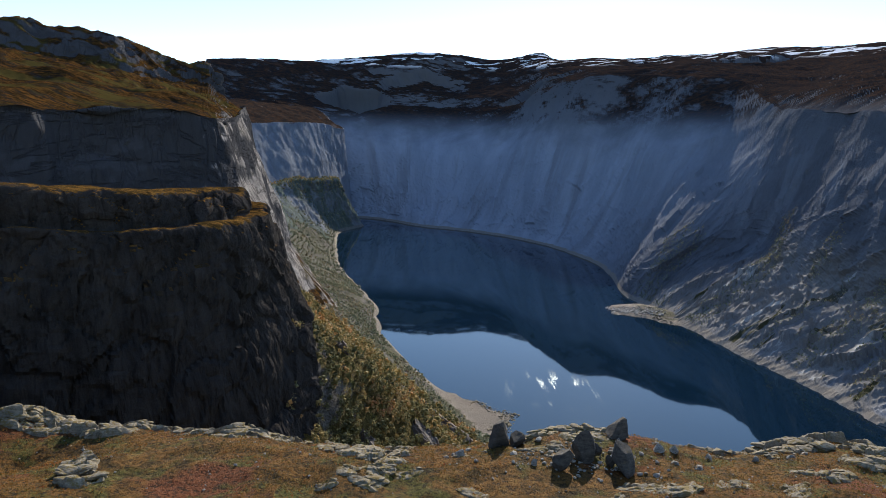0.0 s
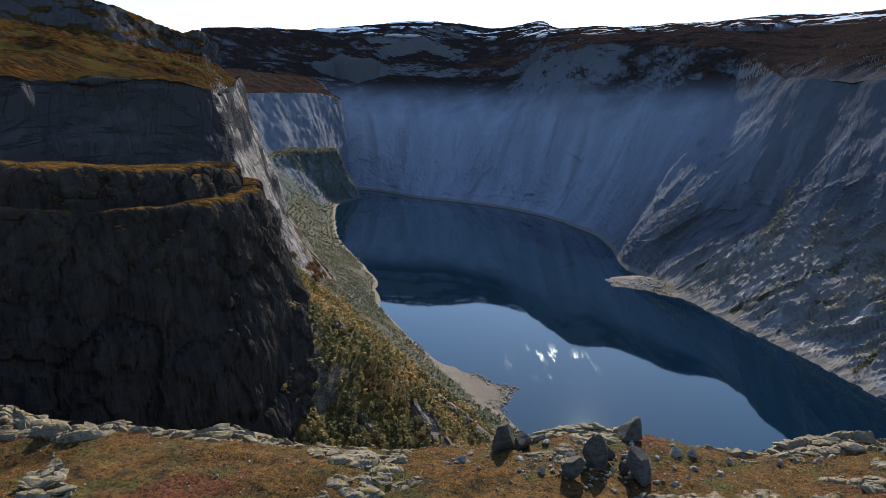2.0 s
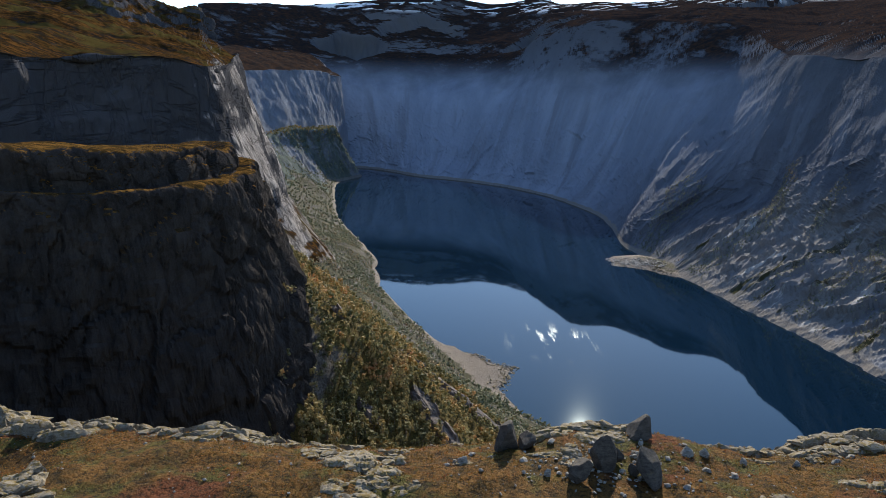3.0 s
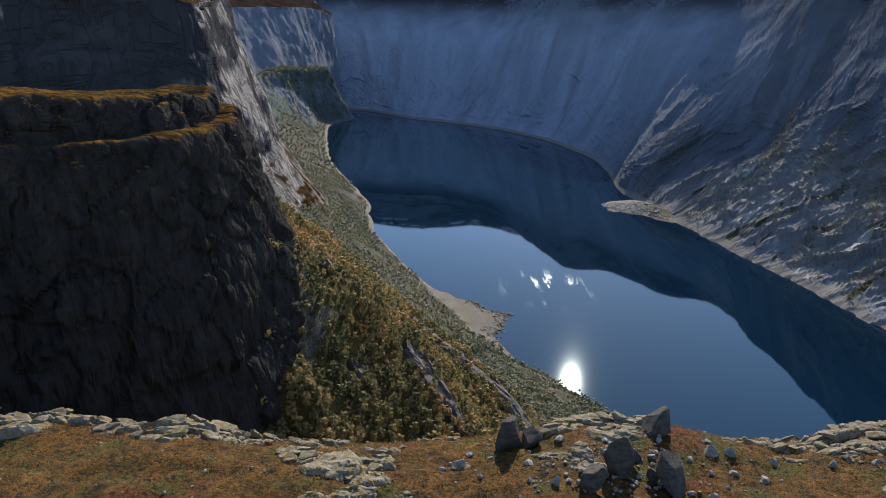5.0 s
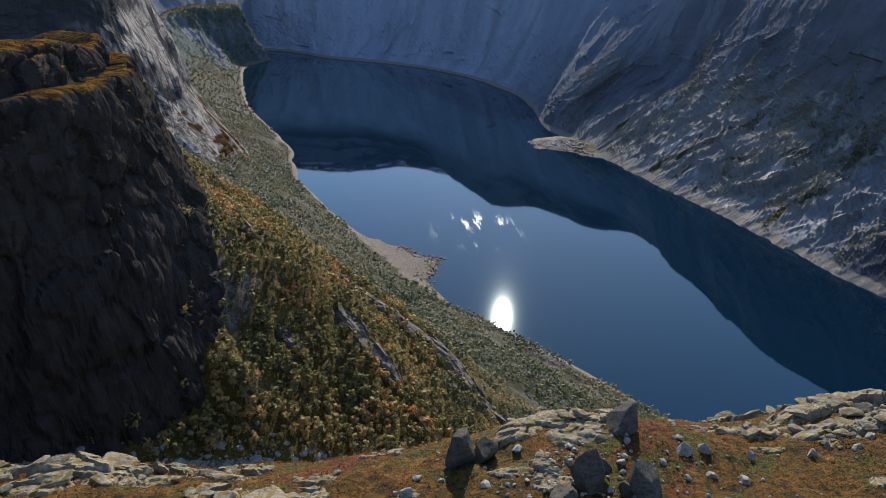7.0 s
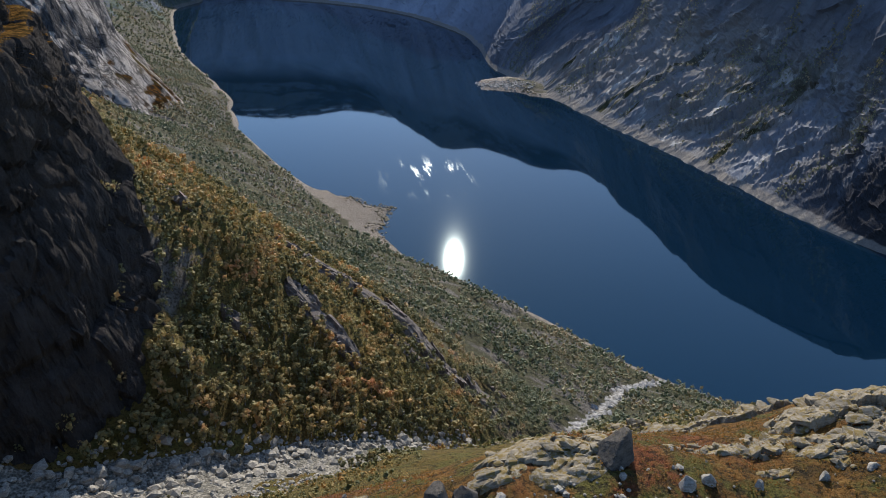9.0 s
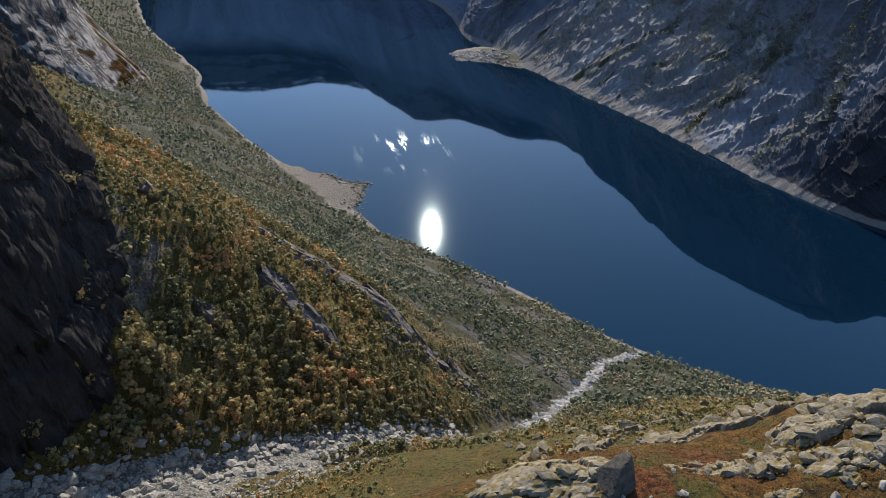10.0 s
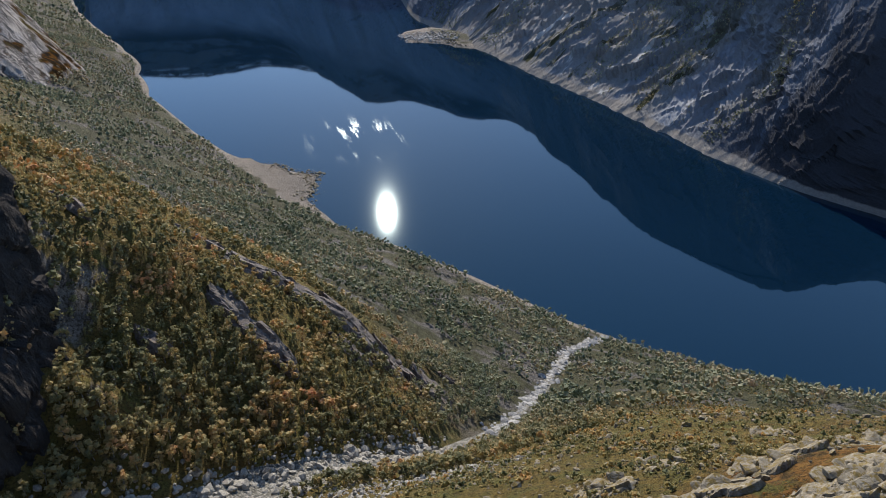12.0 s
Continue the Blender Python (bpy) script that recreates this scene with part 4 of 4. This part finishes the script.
# rock ribs on the wooded spur
for spec in (
    (4, 317, 22, 10, 4, -35, 270, 6), (-6, 327, 16, 9, 4, -40, 271, 6), (56, 348, 44, 13, 5, -36, 272, 12), (30, 360, 40, 12, 4.5, -17, 274, 10), (-2, 368, 40, 11, 4, -15, 276, 9),
    (68, 338, 26, 12, 6, -48, 273, 9), (42, 335, 14, 8, 3.5, -30, 277, 5), (-52, 340, 14, 6, 5, -50, 279, 5), (-30, 300, 10, 6, 4, -30, 280, 5), (12, 306, 9, 5, 3.5, -30, 281, 5),
    (82, 345, 26, 9, 3, -55, 282, 8), (96, 362, 26, 7, 3, -52, 283, 8),
):
    outcrop(*spec[:4], 2.3 * spec[4], *spec[5:], mat=MAT_SLAB, label="long dark bare rock rib on the wooded spur", tilt=9, step=0.8)

# ---- stream bed: washed stones ----
rs = np.random.default_rng(5)


def along(line, n, width, rng):
    pts = np.array(dense(line, 3.0))
    k = rng.integers(0, len(pts), n)
    return pts[k, 0] + rng.normal(size=n) * width, pts[k, 1] + rng.normal(size=n) * width


def scatter_stones(name, x, y, sizes, mat, label, seed, level=1, thick=1.0):
    rng = np.random.default_rng(seed)
    z = ground_height(x, y)
    kinds = [block(rng, (1, rng.uniform(0.6, 1), rng.uniform(0.45, 0.85) * thick), level, 8, 0.0, 0.03) for _ in range(14)]
    pieces = []
    for a, b, c, s in zip(x, y, z, sizes):
        v, f = kinds[rng.integers(14)]
        pieces.append((turned(v * s, rng.uniform(-25, 25), rng.uniform(-25, 25), rng.uniform(0, 360)) + (a, b, c + 0.15 * s), f))
    v, f = joined(pieces)
    ob = new(name, quick_mesh(name, v, f))
    ob.data.materials.append(mat)
    return tagged(ob, label, "stones", kind="stuff")


def gravel_material():
    g = Graph("stream_gravel")
    f = g.calc("ADD", g.calc("MULTIPLY", g.noise(3.5, 5, 0.65), 0.6), g.calc("MULTIPLY", g.cells(0.8), 0.4))
    return g.done(g.ramp(f, (0.3, (0.03, 0.028, 0.022)), (0.5, (0.10, 0.092, 0.072)), (0.66, (0.24, 0.22, 0.18))), 0.9, g.bump(g.cells(0.9), 0.8, 0.4))


def stream_bed():
    mid = spline([p[:2] + (0,) for p in STREAM], 260)
    along_it = np.gradient(mid, axis=0)
    side = np.stack([-along_it[:, 1], along_it[:, 0]], 1) / np.linalg.norm(along_it[:, :2], axis=1)[:, None]
    t = np.linspace(0, 1, 260)
    half = np.interp(t, [0, 0.4, 0.55, 1], [11, 10, 4.0, 2.4]) * (1 + 0.55 * fbm(mid, 30, 3, 0.5, 14))
    across = np.linspace(-1, 1, 13)
    near_side = np.interp(t, [0, 0.35, 0.5, 1], [2.6, 2.6, 1.3, 1.0])
    spread = np.where(across[None, :] < 0, near_side[:, None], 1.0) * across[None, :]
    x = mid[:, 0][:, None] + side[:, 0][:, None] * half[:, None] * spread
    y = mid[:, 1][:, None] + side[:, 1][:, None] * half[:, None] * spread
    z = ground_height(x, y).reshape(x.shape) + 0.5 - 1.1 * np.abs(across) ** 3
    return thing("stream_bed", np.stack([x.ravel(), y.ravel(), z.ravel()], 1), grid_faces(13, 260), gravel_material(), "pale gravel and cobble bed of the mountain stream", "stream bed", kind="structure")


stream_bed()
UPPER = [p for p in STREAM if p[0] < 90]
LOWER = [(100, 312, 0), (120, 332, 0), (170, 390, 0), (241, 480, 0), (285, 522, 0), (330, 553, 0)]
x, y = along(UPPER, 3000, 6.5, rs)
scatter_stones("stream_stones", x, y, rs.lognormal(0.25, 0.6, 3000).clip(0.4, 4.6), MAT_STONE, "pale washed stones filling the stream bed", 61)
x, y = along(LOWER, 700, 2.2, rs)
scatter_stones("stream_stones", x, y, rs.lognormal(0.7, 0.6, 700).clip(0.6, 7), MAT_WHITE, "bright washed slabs and stones of the lower stream", 62, 1, 0.3)
x = rs.uniform(-75, 75, 3000)
y = 229 + 0.28 * (x - 20) + rs.normal(size=3000) * 13
scatter_stones("scree", x, y, rs.lognormal(-0.4, 0.6, 3000).clip(0.2, 2.2), MAT_STONE, "loose grey scree above the stream", 63)
x, y = rs.uniform(-90, 100, 500), rs.uniform(92, 140, 500)
scatter_stones("moor_stones", x, y, rs.lognormal(-1.3, 0.5, 500).clip(0.12, 0.8), MAT_STONE, "small grey stones strewn over the heath", 64)
x, y = 27 + rs.normal(size=260) * 9, 118.5 + rs.normal(size=260) * 4.5
scatter_stones("moor_stones", x, y, rs.lognormal(-0.75, 0.5, 260).clip(0.2, 1.4), MAT_STONE, "broken grey stones lying round the boulders", 69)
x, y = rs.uniform(40, 150, 1300), rs.uniform(142, 250, 1300)
scatter_stones("slope_stones", x, y, rs.lognormal(-0.3, 0.6, 1300).clip(0.25, 2.6), MAT_OUTCROP, "pale stones among bushes below the brink", 65)
x, y = along([(-200, 60, 0), (64, 1074, 0), (124, 1020, 0), (102, 905, 0)][1:], 1500, 14, rs)
scatter_stones("shore_stones", x, y, rs.lognormal(0.5, 0.6, 1500).clip(0.5, 5), MAT_OUTCROP, "pale boulders on the gravel spit", 66, 1, 0.7)
x, y = along([(432, 1745, 0), (470, 1715, 0), (540, 1690, 0)], 900, 20, rs)
scatter_stones("shore_stones", x, y, rs.lognormal(1.0, 0.6, 900).clip(1, 9), MAT_WHITE, "grey rubble heaped on the small delta", 68, 1, 0.5)
x, y = along([(529, 1670, 0), (600, 1347, 0), (646, 1121, 0), (690, 889, 0), (765, 740, 0)], 900, 7, rs)
scatter_stones("shore_stones", x, y, rs.lognormal(1.0, 0.5, 900).clip(1, 7), MAT_OUTCROP, "pale fallen blocks along the lake shore", 67)
for k in range(46):
    bx, by = along(UPPER, 1, 4.0, rs)
    s = rs.uniform(2.2, 4.6)
    stone_thing("boulder", float(bx[0]), float(by[0]), (s, s * 0.8, s * 0.7), (rs.uniform(-15, 15), rs.uniform(-15, 15), rs.uniform(0, 360)), MAT_STONE,
                "large washed grey boulder in the stream bed", "boulder", "boulders in the stream", 300 + k, 0.15, 2, 9)


# ---- trees ----
def leaf_material(name, bush=False):
    g = Graph(name)
    where = g.geo.outputs["Position"]
    g.co = where
    zone, clump, each = g.noise(30, 4, 0.6), g.noise(7.0, 2, 0.5), g.geo.outputs["Random Per Island"]
    f = g.calc("ADD", g.calc("MULTIPLY", zone, 0.62), g.calc("ADD", g.calc("MULTIPLY", clump, 0.56), g.calc("MULTIPLY", each, 0.12)))
    colour = g.ramp(f, (0.46, (0.085, 0.092, 0.045)), (0.61, (0.225, 0.215, 0.098)), (0.72, (0.45, 0.345, 0.145)), (0.81, (0.60, 0.37, 0.165)), (0.90, (0.62, 0.31, 0.15)), (0.98, (0.54, 0.24, 0.13)))
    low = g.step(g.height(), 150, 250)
    # lower woods duller and bluer: less autumn colour, plus haze put into the leaves
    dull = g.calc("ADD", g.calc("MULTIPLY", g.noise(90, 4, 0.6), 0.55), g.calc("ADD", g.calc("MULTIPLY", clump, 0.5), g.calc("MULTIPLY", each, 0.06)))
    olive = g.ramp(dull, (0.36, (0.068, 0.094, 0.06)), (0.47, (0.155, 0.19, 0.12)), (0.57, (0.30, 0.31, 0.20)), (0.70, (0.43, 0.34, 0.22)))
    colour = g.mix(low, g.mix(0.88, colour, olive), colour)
    if bush:
        colour = g.ramp(f, (0.44, (0.06, 0.07, 0.03)), (0.58, (0.16, 0.165, 0.068)), (0.70, (0.36, 0.29, 0.11)), (0.82, (0.54, 0.31, 0.10)))
    g.done(colour, 0.7, None, 0.25)
    t = g.n.new("ShaderNodeBsdfTranslucent")
    g.l.new(colour, t.inputs["Color"])
    mx = g.n.new("ShaderNodeMixShader")
    mx.inputs[0].default_value = 0.5
    g.l.new(g.b.outputs[0], mx.inputs[1])
    g.l.new(t.outputs[0], mx.inputs[2])
    g.l.new(mx.outputs[0], g.n["Material Output"].inputs["Surface"])
    return g.m


MAT_LEAF = leaf_material("birch_leaves")
MAT_BUSH = leaf_material("willow_leaves", True)
bark = Graph("birch_bark")
MAT_BARK = bark.done(bark.mix(bark.step(bark.noise(0.15, 5, 0.7, (1, 1, 3)), 0.45, 0.6), (0.34, 0.32, 0.28), (0.06, 0.05, 0.045)), 0.85)


def quad_ball():
    bm = bmesh.new()
    bmesh.ops.create_cube(bm, size=2)
    v = np.array([q.co.normalized()[:] for q in bm.verts])
    f = np.array([[q.index for q in face.verts] for face in bm.faces])
    bm.free()
    return v, f


LUMP = quad_ball()


def crown(rng, cards, width, height, card, inner=0.8, lumps=4):
    """Leaf clumps of a crown, z from the ground: uneven lobes of small tilted leaves, four corners each."""
    lobes = rng.integers(20, 28)
    level, turn, out = rng.uniform(0.28, 0.88, lobes), rng.uniform(0, 6.28, lobes), np.sqrt(rng.uniform(0.05, 1, lobes)) * 0.36 * width
    out *= np.sqrt(np.clip(1 - ((level - 0.45) / 0.5) ** 2, 0.08, 1))
    centre = np.stack([out * np.cos(turn), out * np.sin(turn), level * height], 1)
    radius = rng.uniform(0.11, 0.20, lobes) * width
    k = rng.integers(0, lobes, cards)
    d = rng.normal(size=(cards, 3))
    d /= np.linalg.norm(d, axis=1, keepdims=True)
    d[:, 2] = np.where(d[:, 2] < -0.3, -d[:, 2] * 0.5, d[:, 2])
    at = centre[k] + d * (radius[k] * rng.uniform(0.55, 1.12, cards))[:, None] * (1, 1, 1.15)
    at[:, 2] = np.maximum(at[:, 2], 0.12 * height)
    n = d + (0, 0, 0.25) + rng.normal(size=(cards, 3)) * 0.5
    n /= np.linalg.norm(n, axis=1, keepdims=True)
    a = np.cross(n, rng.normal(size=(cards, 3)))
    a /= np.linalg.norm(a, axis=1, keepdims=True)
    b = np.cross(n, a)
    s = (card * rng.uniform(0.6, 1.3, cards))[:, None]
    j = rng.uniform(0.6, 1.2, (4, cards, 1))
    v = np.stack([at - a * s * j[0], at - b * s * j[1] * 0.8, at + a * s * j[2], at + b * s * j[3] * 0.8], 1).reshape(-1, 3)
    pieces = [(v, np.arange(cards * 4).reshape(-1, 4))]
    for c, r in list(zip(centre, radius * inner))[:lumps]:
        lump = turned(LUMP[0], *rng.uniform(0, 90, 3)) * (r * (1 + 0.3 * rng.normal(size=(len(LUMP[0]), 1)))) + c
        lump[:, 2] = np.maximum(lump[:, 2], 0.1 * height)
        pieces.append((lump, LUMP[1]))
    return joined(pieces)


def tube(points, radii, sides=5):
    p, v, f = np.asarray(points, float), [], []
    for q, r in zip(p, radii):
        for k in range(sides):
            t = 2 * math.pi * k / sides
            v.append(q + (r * math.cos(t), r * math.sin(t), 0))
    for i in range(len(p) - 1):
        for k in range(sides):
            f.append((i * sides + k, i * sides + (k + 1) % sides, (i + 1) * sides + (k + 1) % sides, (i + 1) * sides + k))
    return np.array(v), np.array(f)


def trunk(rng, height):
    lean = rng.normal(size=2) * 0.12 * height
    pieces = [tube([(0, 0, -0.4), (lean[0] * 0.3, lean[1] * 0.3, height * 0.3), (lean[0], lean[1], height * 0.78)], (0.12, 0.085, 0.03))]
    for k in range(5):
        h = rng.uniform(0.2, 0.55) * height
        t = rng.uniform(0, 6.28)
        r = rng.uniform(0.2, 0.34) * height
        s = np.array([lean[0] * h / height, lean[1] * h / height, h])
        pieces.append(tube([s, s + (r * 0.5 * math.cos(t), r * 0.5 * math.sin(t), r * 0.5), s + (r * math.cos(t), r * math.sin(t), r * 1.0)], (0.05, 0.035, 0.015), 4))
    return joined(pieces)


rt = np.random.default_rng(11)
TREES = []
for k in range(8):
    h = 5.2
    TREES.append((crown(rt, 300, 4.6, h * 1.12, 0.165, 0.8, 16), trunk(rt, h)))
WOOD = [crown(rt, 84, 4.6, 5.8, 0.25, 0.92, 8) for _ in range(8)]
MID = [crown(rt, 16, 4.8, 6.8, 0.42, 1.3, 3) for _ in range(8)]
SMALL = [crown(rt, 7, 5.0, 6.0, 0.8, 1.6, 2) for _ in range(8)]
BUSH = [crown(rt, 22, 2.5, 1.5, 0.17, 1.0, 3) for _ in range(8)]


def free_spots(n, box, gap, rng, keep):
    """Up to n spots in a box, kept by a rule and a gap apart."""
    x, y = rng.uniform(box[0], box[1], n), rng.uniform(box[2], box[3], n)
    ok = keep(x, y)
    x, y = x[ok], y[ok]
    cell, out = {}, []
    for i, (a, b) in enumerate(zip(x, y)):
        key = (int(a // gap), int(b // gap))
        if any((a - x[j]) ** 2 + (b - y[j]) ** 2 < gap * gap for u in (-1, 0, 1) for w in (-1, 0, 1) for j in cell.get((key[0] + u, key[1] + w), ())):
            continue
        cell.setdefault(key, []).append(i)
        out.append(i)
    return x[out], y[out]


def clear(x, y):
    p = np.stack([x, y, np.zeros_like(x)], 1)
    return fbm(p, 22, 3, 0.5, 77)


RIB = [(-24, 374), (5, 367), (30, 361), (50, 354), (68, 342)]
RIB_LOW = [(-8, 326), (6, 316), (14, 312)]


def near_wood(x, y):
    h = base_height(x, y)
    return (h < 352 + 8 * clear(x, y)) & (h > 8) & (segment_distance(x, y, STREAM) > 9) & (y > 244 + 0.12 * x) & (clear(x, y) > -0.75) & (segment_distance(x, y, B_FOOT) > 3) & (segment_distance(x, y, RIB) > 8) & (segment_distance(x, y, RIB_LOW) > 6)


def far_wood(x, y):
    h = base_height(x, y)
    p = np.stack([x, y, np.zeros_like(x)], 1)
    return (fbm(p, 48, 3, 0.6, 41) > -0.55) & (h > 7) & (h < np.where(x < -150, 300, 250)) & (segment_distance(x, y, STREAM) > 8) & (clear(x, y) > -0.6) & (segment_distance(x, y, SPIT[:4]) > 26)


def wood(name, x, y, kinds, low, high, rng, label, category="trees", mat=None):
    z = ground_height(x, y)
    pieces = []
    for a, b, c in zip(x, y, z):
        v, f = kinds[rng.integers(len(kinds))]
        t, s = rng.uniform(0, 6.28), rng.uniform(low, high)
        m = np.array([[math.cos(t), -math.sin(t), 0], [math.sin(t), math.cos(t), 0], [0, 0, rng.uniform(0.8, 1.2)]])
        pieces.append(((v @ m.T) * s + (a, b, c), f))
    v, f = joined(pieces)
    ob = new(name, quick_mesh(name, v, f))
    ob.data.materials.append(mat or MAT_LEAF)
    return tagged(ob, label, category, kind="stuff")


x, y = free_spots(22000, (-125, 150, 236, 410), 3.1, rt, near_wood)
order = np.argsort(np.hypot(x - 10, y - 240))
x, y = x[order], y[order]
z = ground_height(x, y)
BASES = []
for k in range(min(300, len(x))):
    m = pose(float(x[k]), float(y[k]), float(z[k]), 0, 0, rt.uniform(0, 360)) @ Matrix.Scale(rt.uniform(0.75, 1.4), 4)
    if k < 8:
        tree = new("birch_tree")
        for part_name, (v, f), mat in (("crown", TREES[k][0], MAT_LEAF), ("trunk", TREES[k][1], MAT_BARK)):
            piece = new(part_name, quick_mesh(part_name, v, f))
            piece.data.materials.append(mat)
            piece.parent = tree
        tagged(tree, "small mountain birch in green and yellow autumn leaf", "tree", "birches on the slope")
        tree.matrix_basis = m
        BASES.append(tree)
    else:
        copy = copy_thing(BASES[k % 8], Matrix())
        copy.matrix_basis = m
wood("birch_wood", x[300:], y[300:], WOOD, 0.75, 1.4, rt, "dense autumn birch wood on the spur")

x, y = free_spots(70000, (-180, 560, 300, 800), 4.3, rt, lambda a, b: far_wood(a, b) & ~((b < 410) & (a < 150) & (a > -125)))
wood("birch_wood", x, y, MID, 0.55, 1.6, rt, "green and russet birch wood down to the lake")
x, y = free_spots(70000, (-420, 120, 800, 1900), 4.9, rt, lambda a, b: far_wood(a, b))
wood("birch_wood", x, y, SMALL, 0.8, 1.5, rt, "olive birch wood along the lake shore")
x, y = free_spots(16000, (-760, -120, 1850, 3350), 11.0, rt, lambda a, b: (base_height(a, b) > 6) & (base_height(a, b) < 130) & (clear(a, b) > -0.7))
wood("birch_wood", x, y, SMALL, 1.2, 2.2, rt, "hazy green wood on the far lake shore")
x, y = free_spots(20000, (30, 330, 140, 400), 2.25, rt, lambda a, b: (base_height(a, b) < 342) & (segment_distance(a, b, STREAM) > 10) & (clear(a, b) > -0.4) & (b < 150 + 0.9 * a))
wood("bushes", x, y, BUSH, 0.5, 1.25, rt, "low willow and birch bushes on the slope", "bushes", MAT_BUSH)
x, y = free_spots(26000, (-80, 90, 155, 262), 2.1, rt, lambda a, b: (segment_distance(a, b, STREAM) > 9) & (clear(a, b) > np.where(segment_distance(a, b, STREAM) < 34, 0.25, -0.3)) & (b < 240 + 0.3 * a))
wood("bushes", x, y, BUSH, 0.5, 1.2, rt, "low green willow bushes above the stream", "bushes", MAT_BUSH)
x, y = free_spots(26000, (-95, 112, 88, 142), 0.55, rt, lambda a, b: clear(a, b) > -0.3)
HEATH = [crown(rt, 9, 0.8, 0.22, 0.10, 0.0, 0) for _ in range(8)]


def heath_material():
    g = Graph("heath_tufts")
    g.co = g.geo.outputs["Position"]
    f = g.calc("ADD", g.calc("MULTIPLY", g.noise(5, 4, 0.6), 0.8), g.calc("MULTIPLY", g.geo.outputs["Random Per Island"], 0.25))
    colour = g.ramp(f, (0.36, (0.075, 0.062, 0.016)), (0.5, (0.19, 0.115, 0.028)), (0.62, (0.30, 0.14, 0.034)), (0.74, (0.26, 0.075, 0.026)))
    g.done(colour, 0.8, None, 0.2)
    t = g.n.new("ShaderNodeBsdfTranslucent")
    g.l.new(colour, t.inputs["Color"])
    mx = g.n.new("ShaderNodeMixShader")
    mx.inputs[0].default_value = 0.5
    g.l.new(g.b.outputs[0], mx.inputs[1])
    g.l.new(t.outputs[0], mx.inputs[2])
    g.l.new(mx.outputs[0], g.n["Material Output"].inputs["Surface"])
    return g.m


tufts = wood("heath_tufts", x, y, HEATH, 0.6, 1.5, rt, "tufts of rusty grass and dwarf shrubs", "heath")
tufts.data.materials[0] = heath_material()


# trees on the rock slopes
def slope_wood(skin, mask, count, low, high, label):
    spots = skin[mask][rt.permutation(int(mask.sum()))[:count]]
    pieces = []
    for q in spots:
        v, f = SMALL[rt.integers(8)]
        t, k = rt.uniform(0, 6.28), rt.uniform(low, high)
        m = np.array([[math.cos(t), -math.sin(t), 0], [math.sin(t), math.cos(t), 0], [0, 0, 1.1]])
        pieces.append(((v @ m.T) * k + q + (rt.normal() * 2, rt.normal() * 2, -0.8), f))
    v, f = joined(pieces)
    ob = new("birch_wood", quick_mesh("birch_wood", v, f))
    ob.data.materials.append(MAT_LEAF)
    return tagged(ob, label, "trees", kind="stuff")


skin, su, sv = WALL_SKIN
band = fbm(np.stack([su / 55, sv / 260, np.zeros_like(su)], 1), 1.0, 4, 0.55, 91)
mask = (skin[:, 2] > 9) & (skin[:, 2] < 40 + 170 * (band + 0.6)) & (band > 0.16) & (skin[:, 1] < 2100) & (skin[:, 1] > 930)
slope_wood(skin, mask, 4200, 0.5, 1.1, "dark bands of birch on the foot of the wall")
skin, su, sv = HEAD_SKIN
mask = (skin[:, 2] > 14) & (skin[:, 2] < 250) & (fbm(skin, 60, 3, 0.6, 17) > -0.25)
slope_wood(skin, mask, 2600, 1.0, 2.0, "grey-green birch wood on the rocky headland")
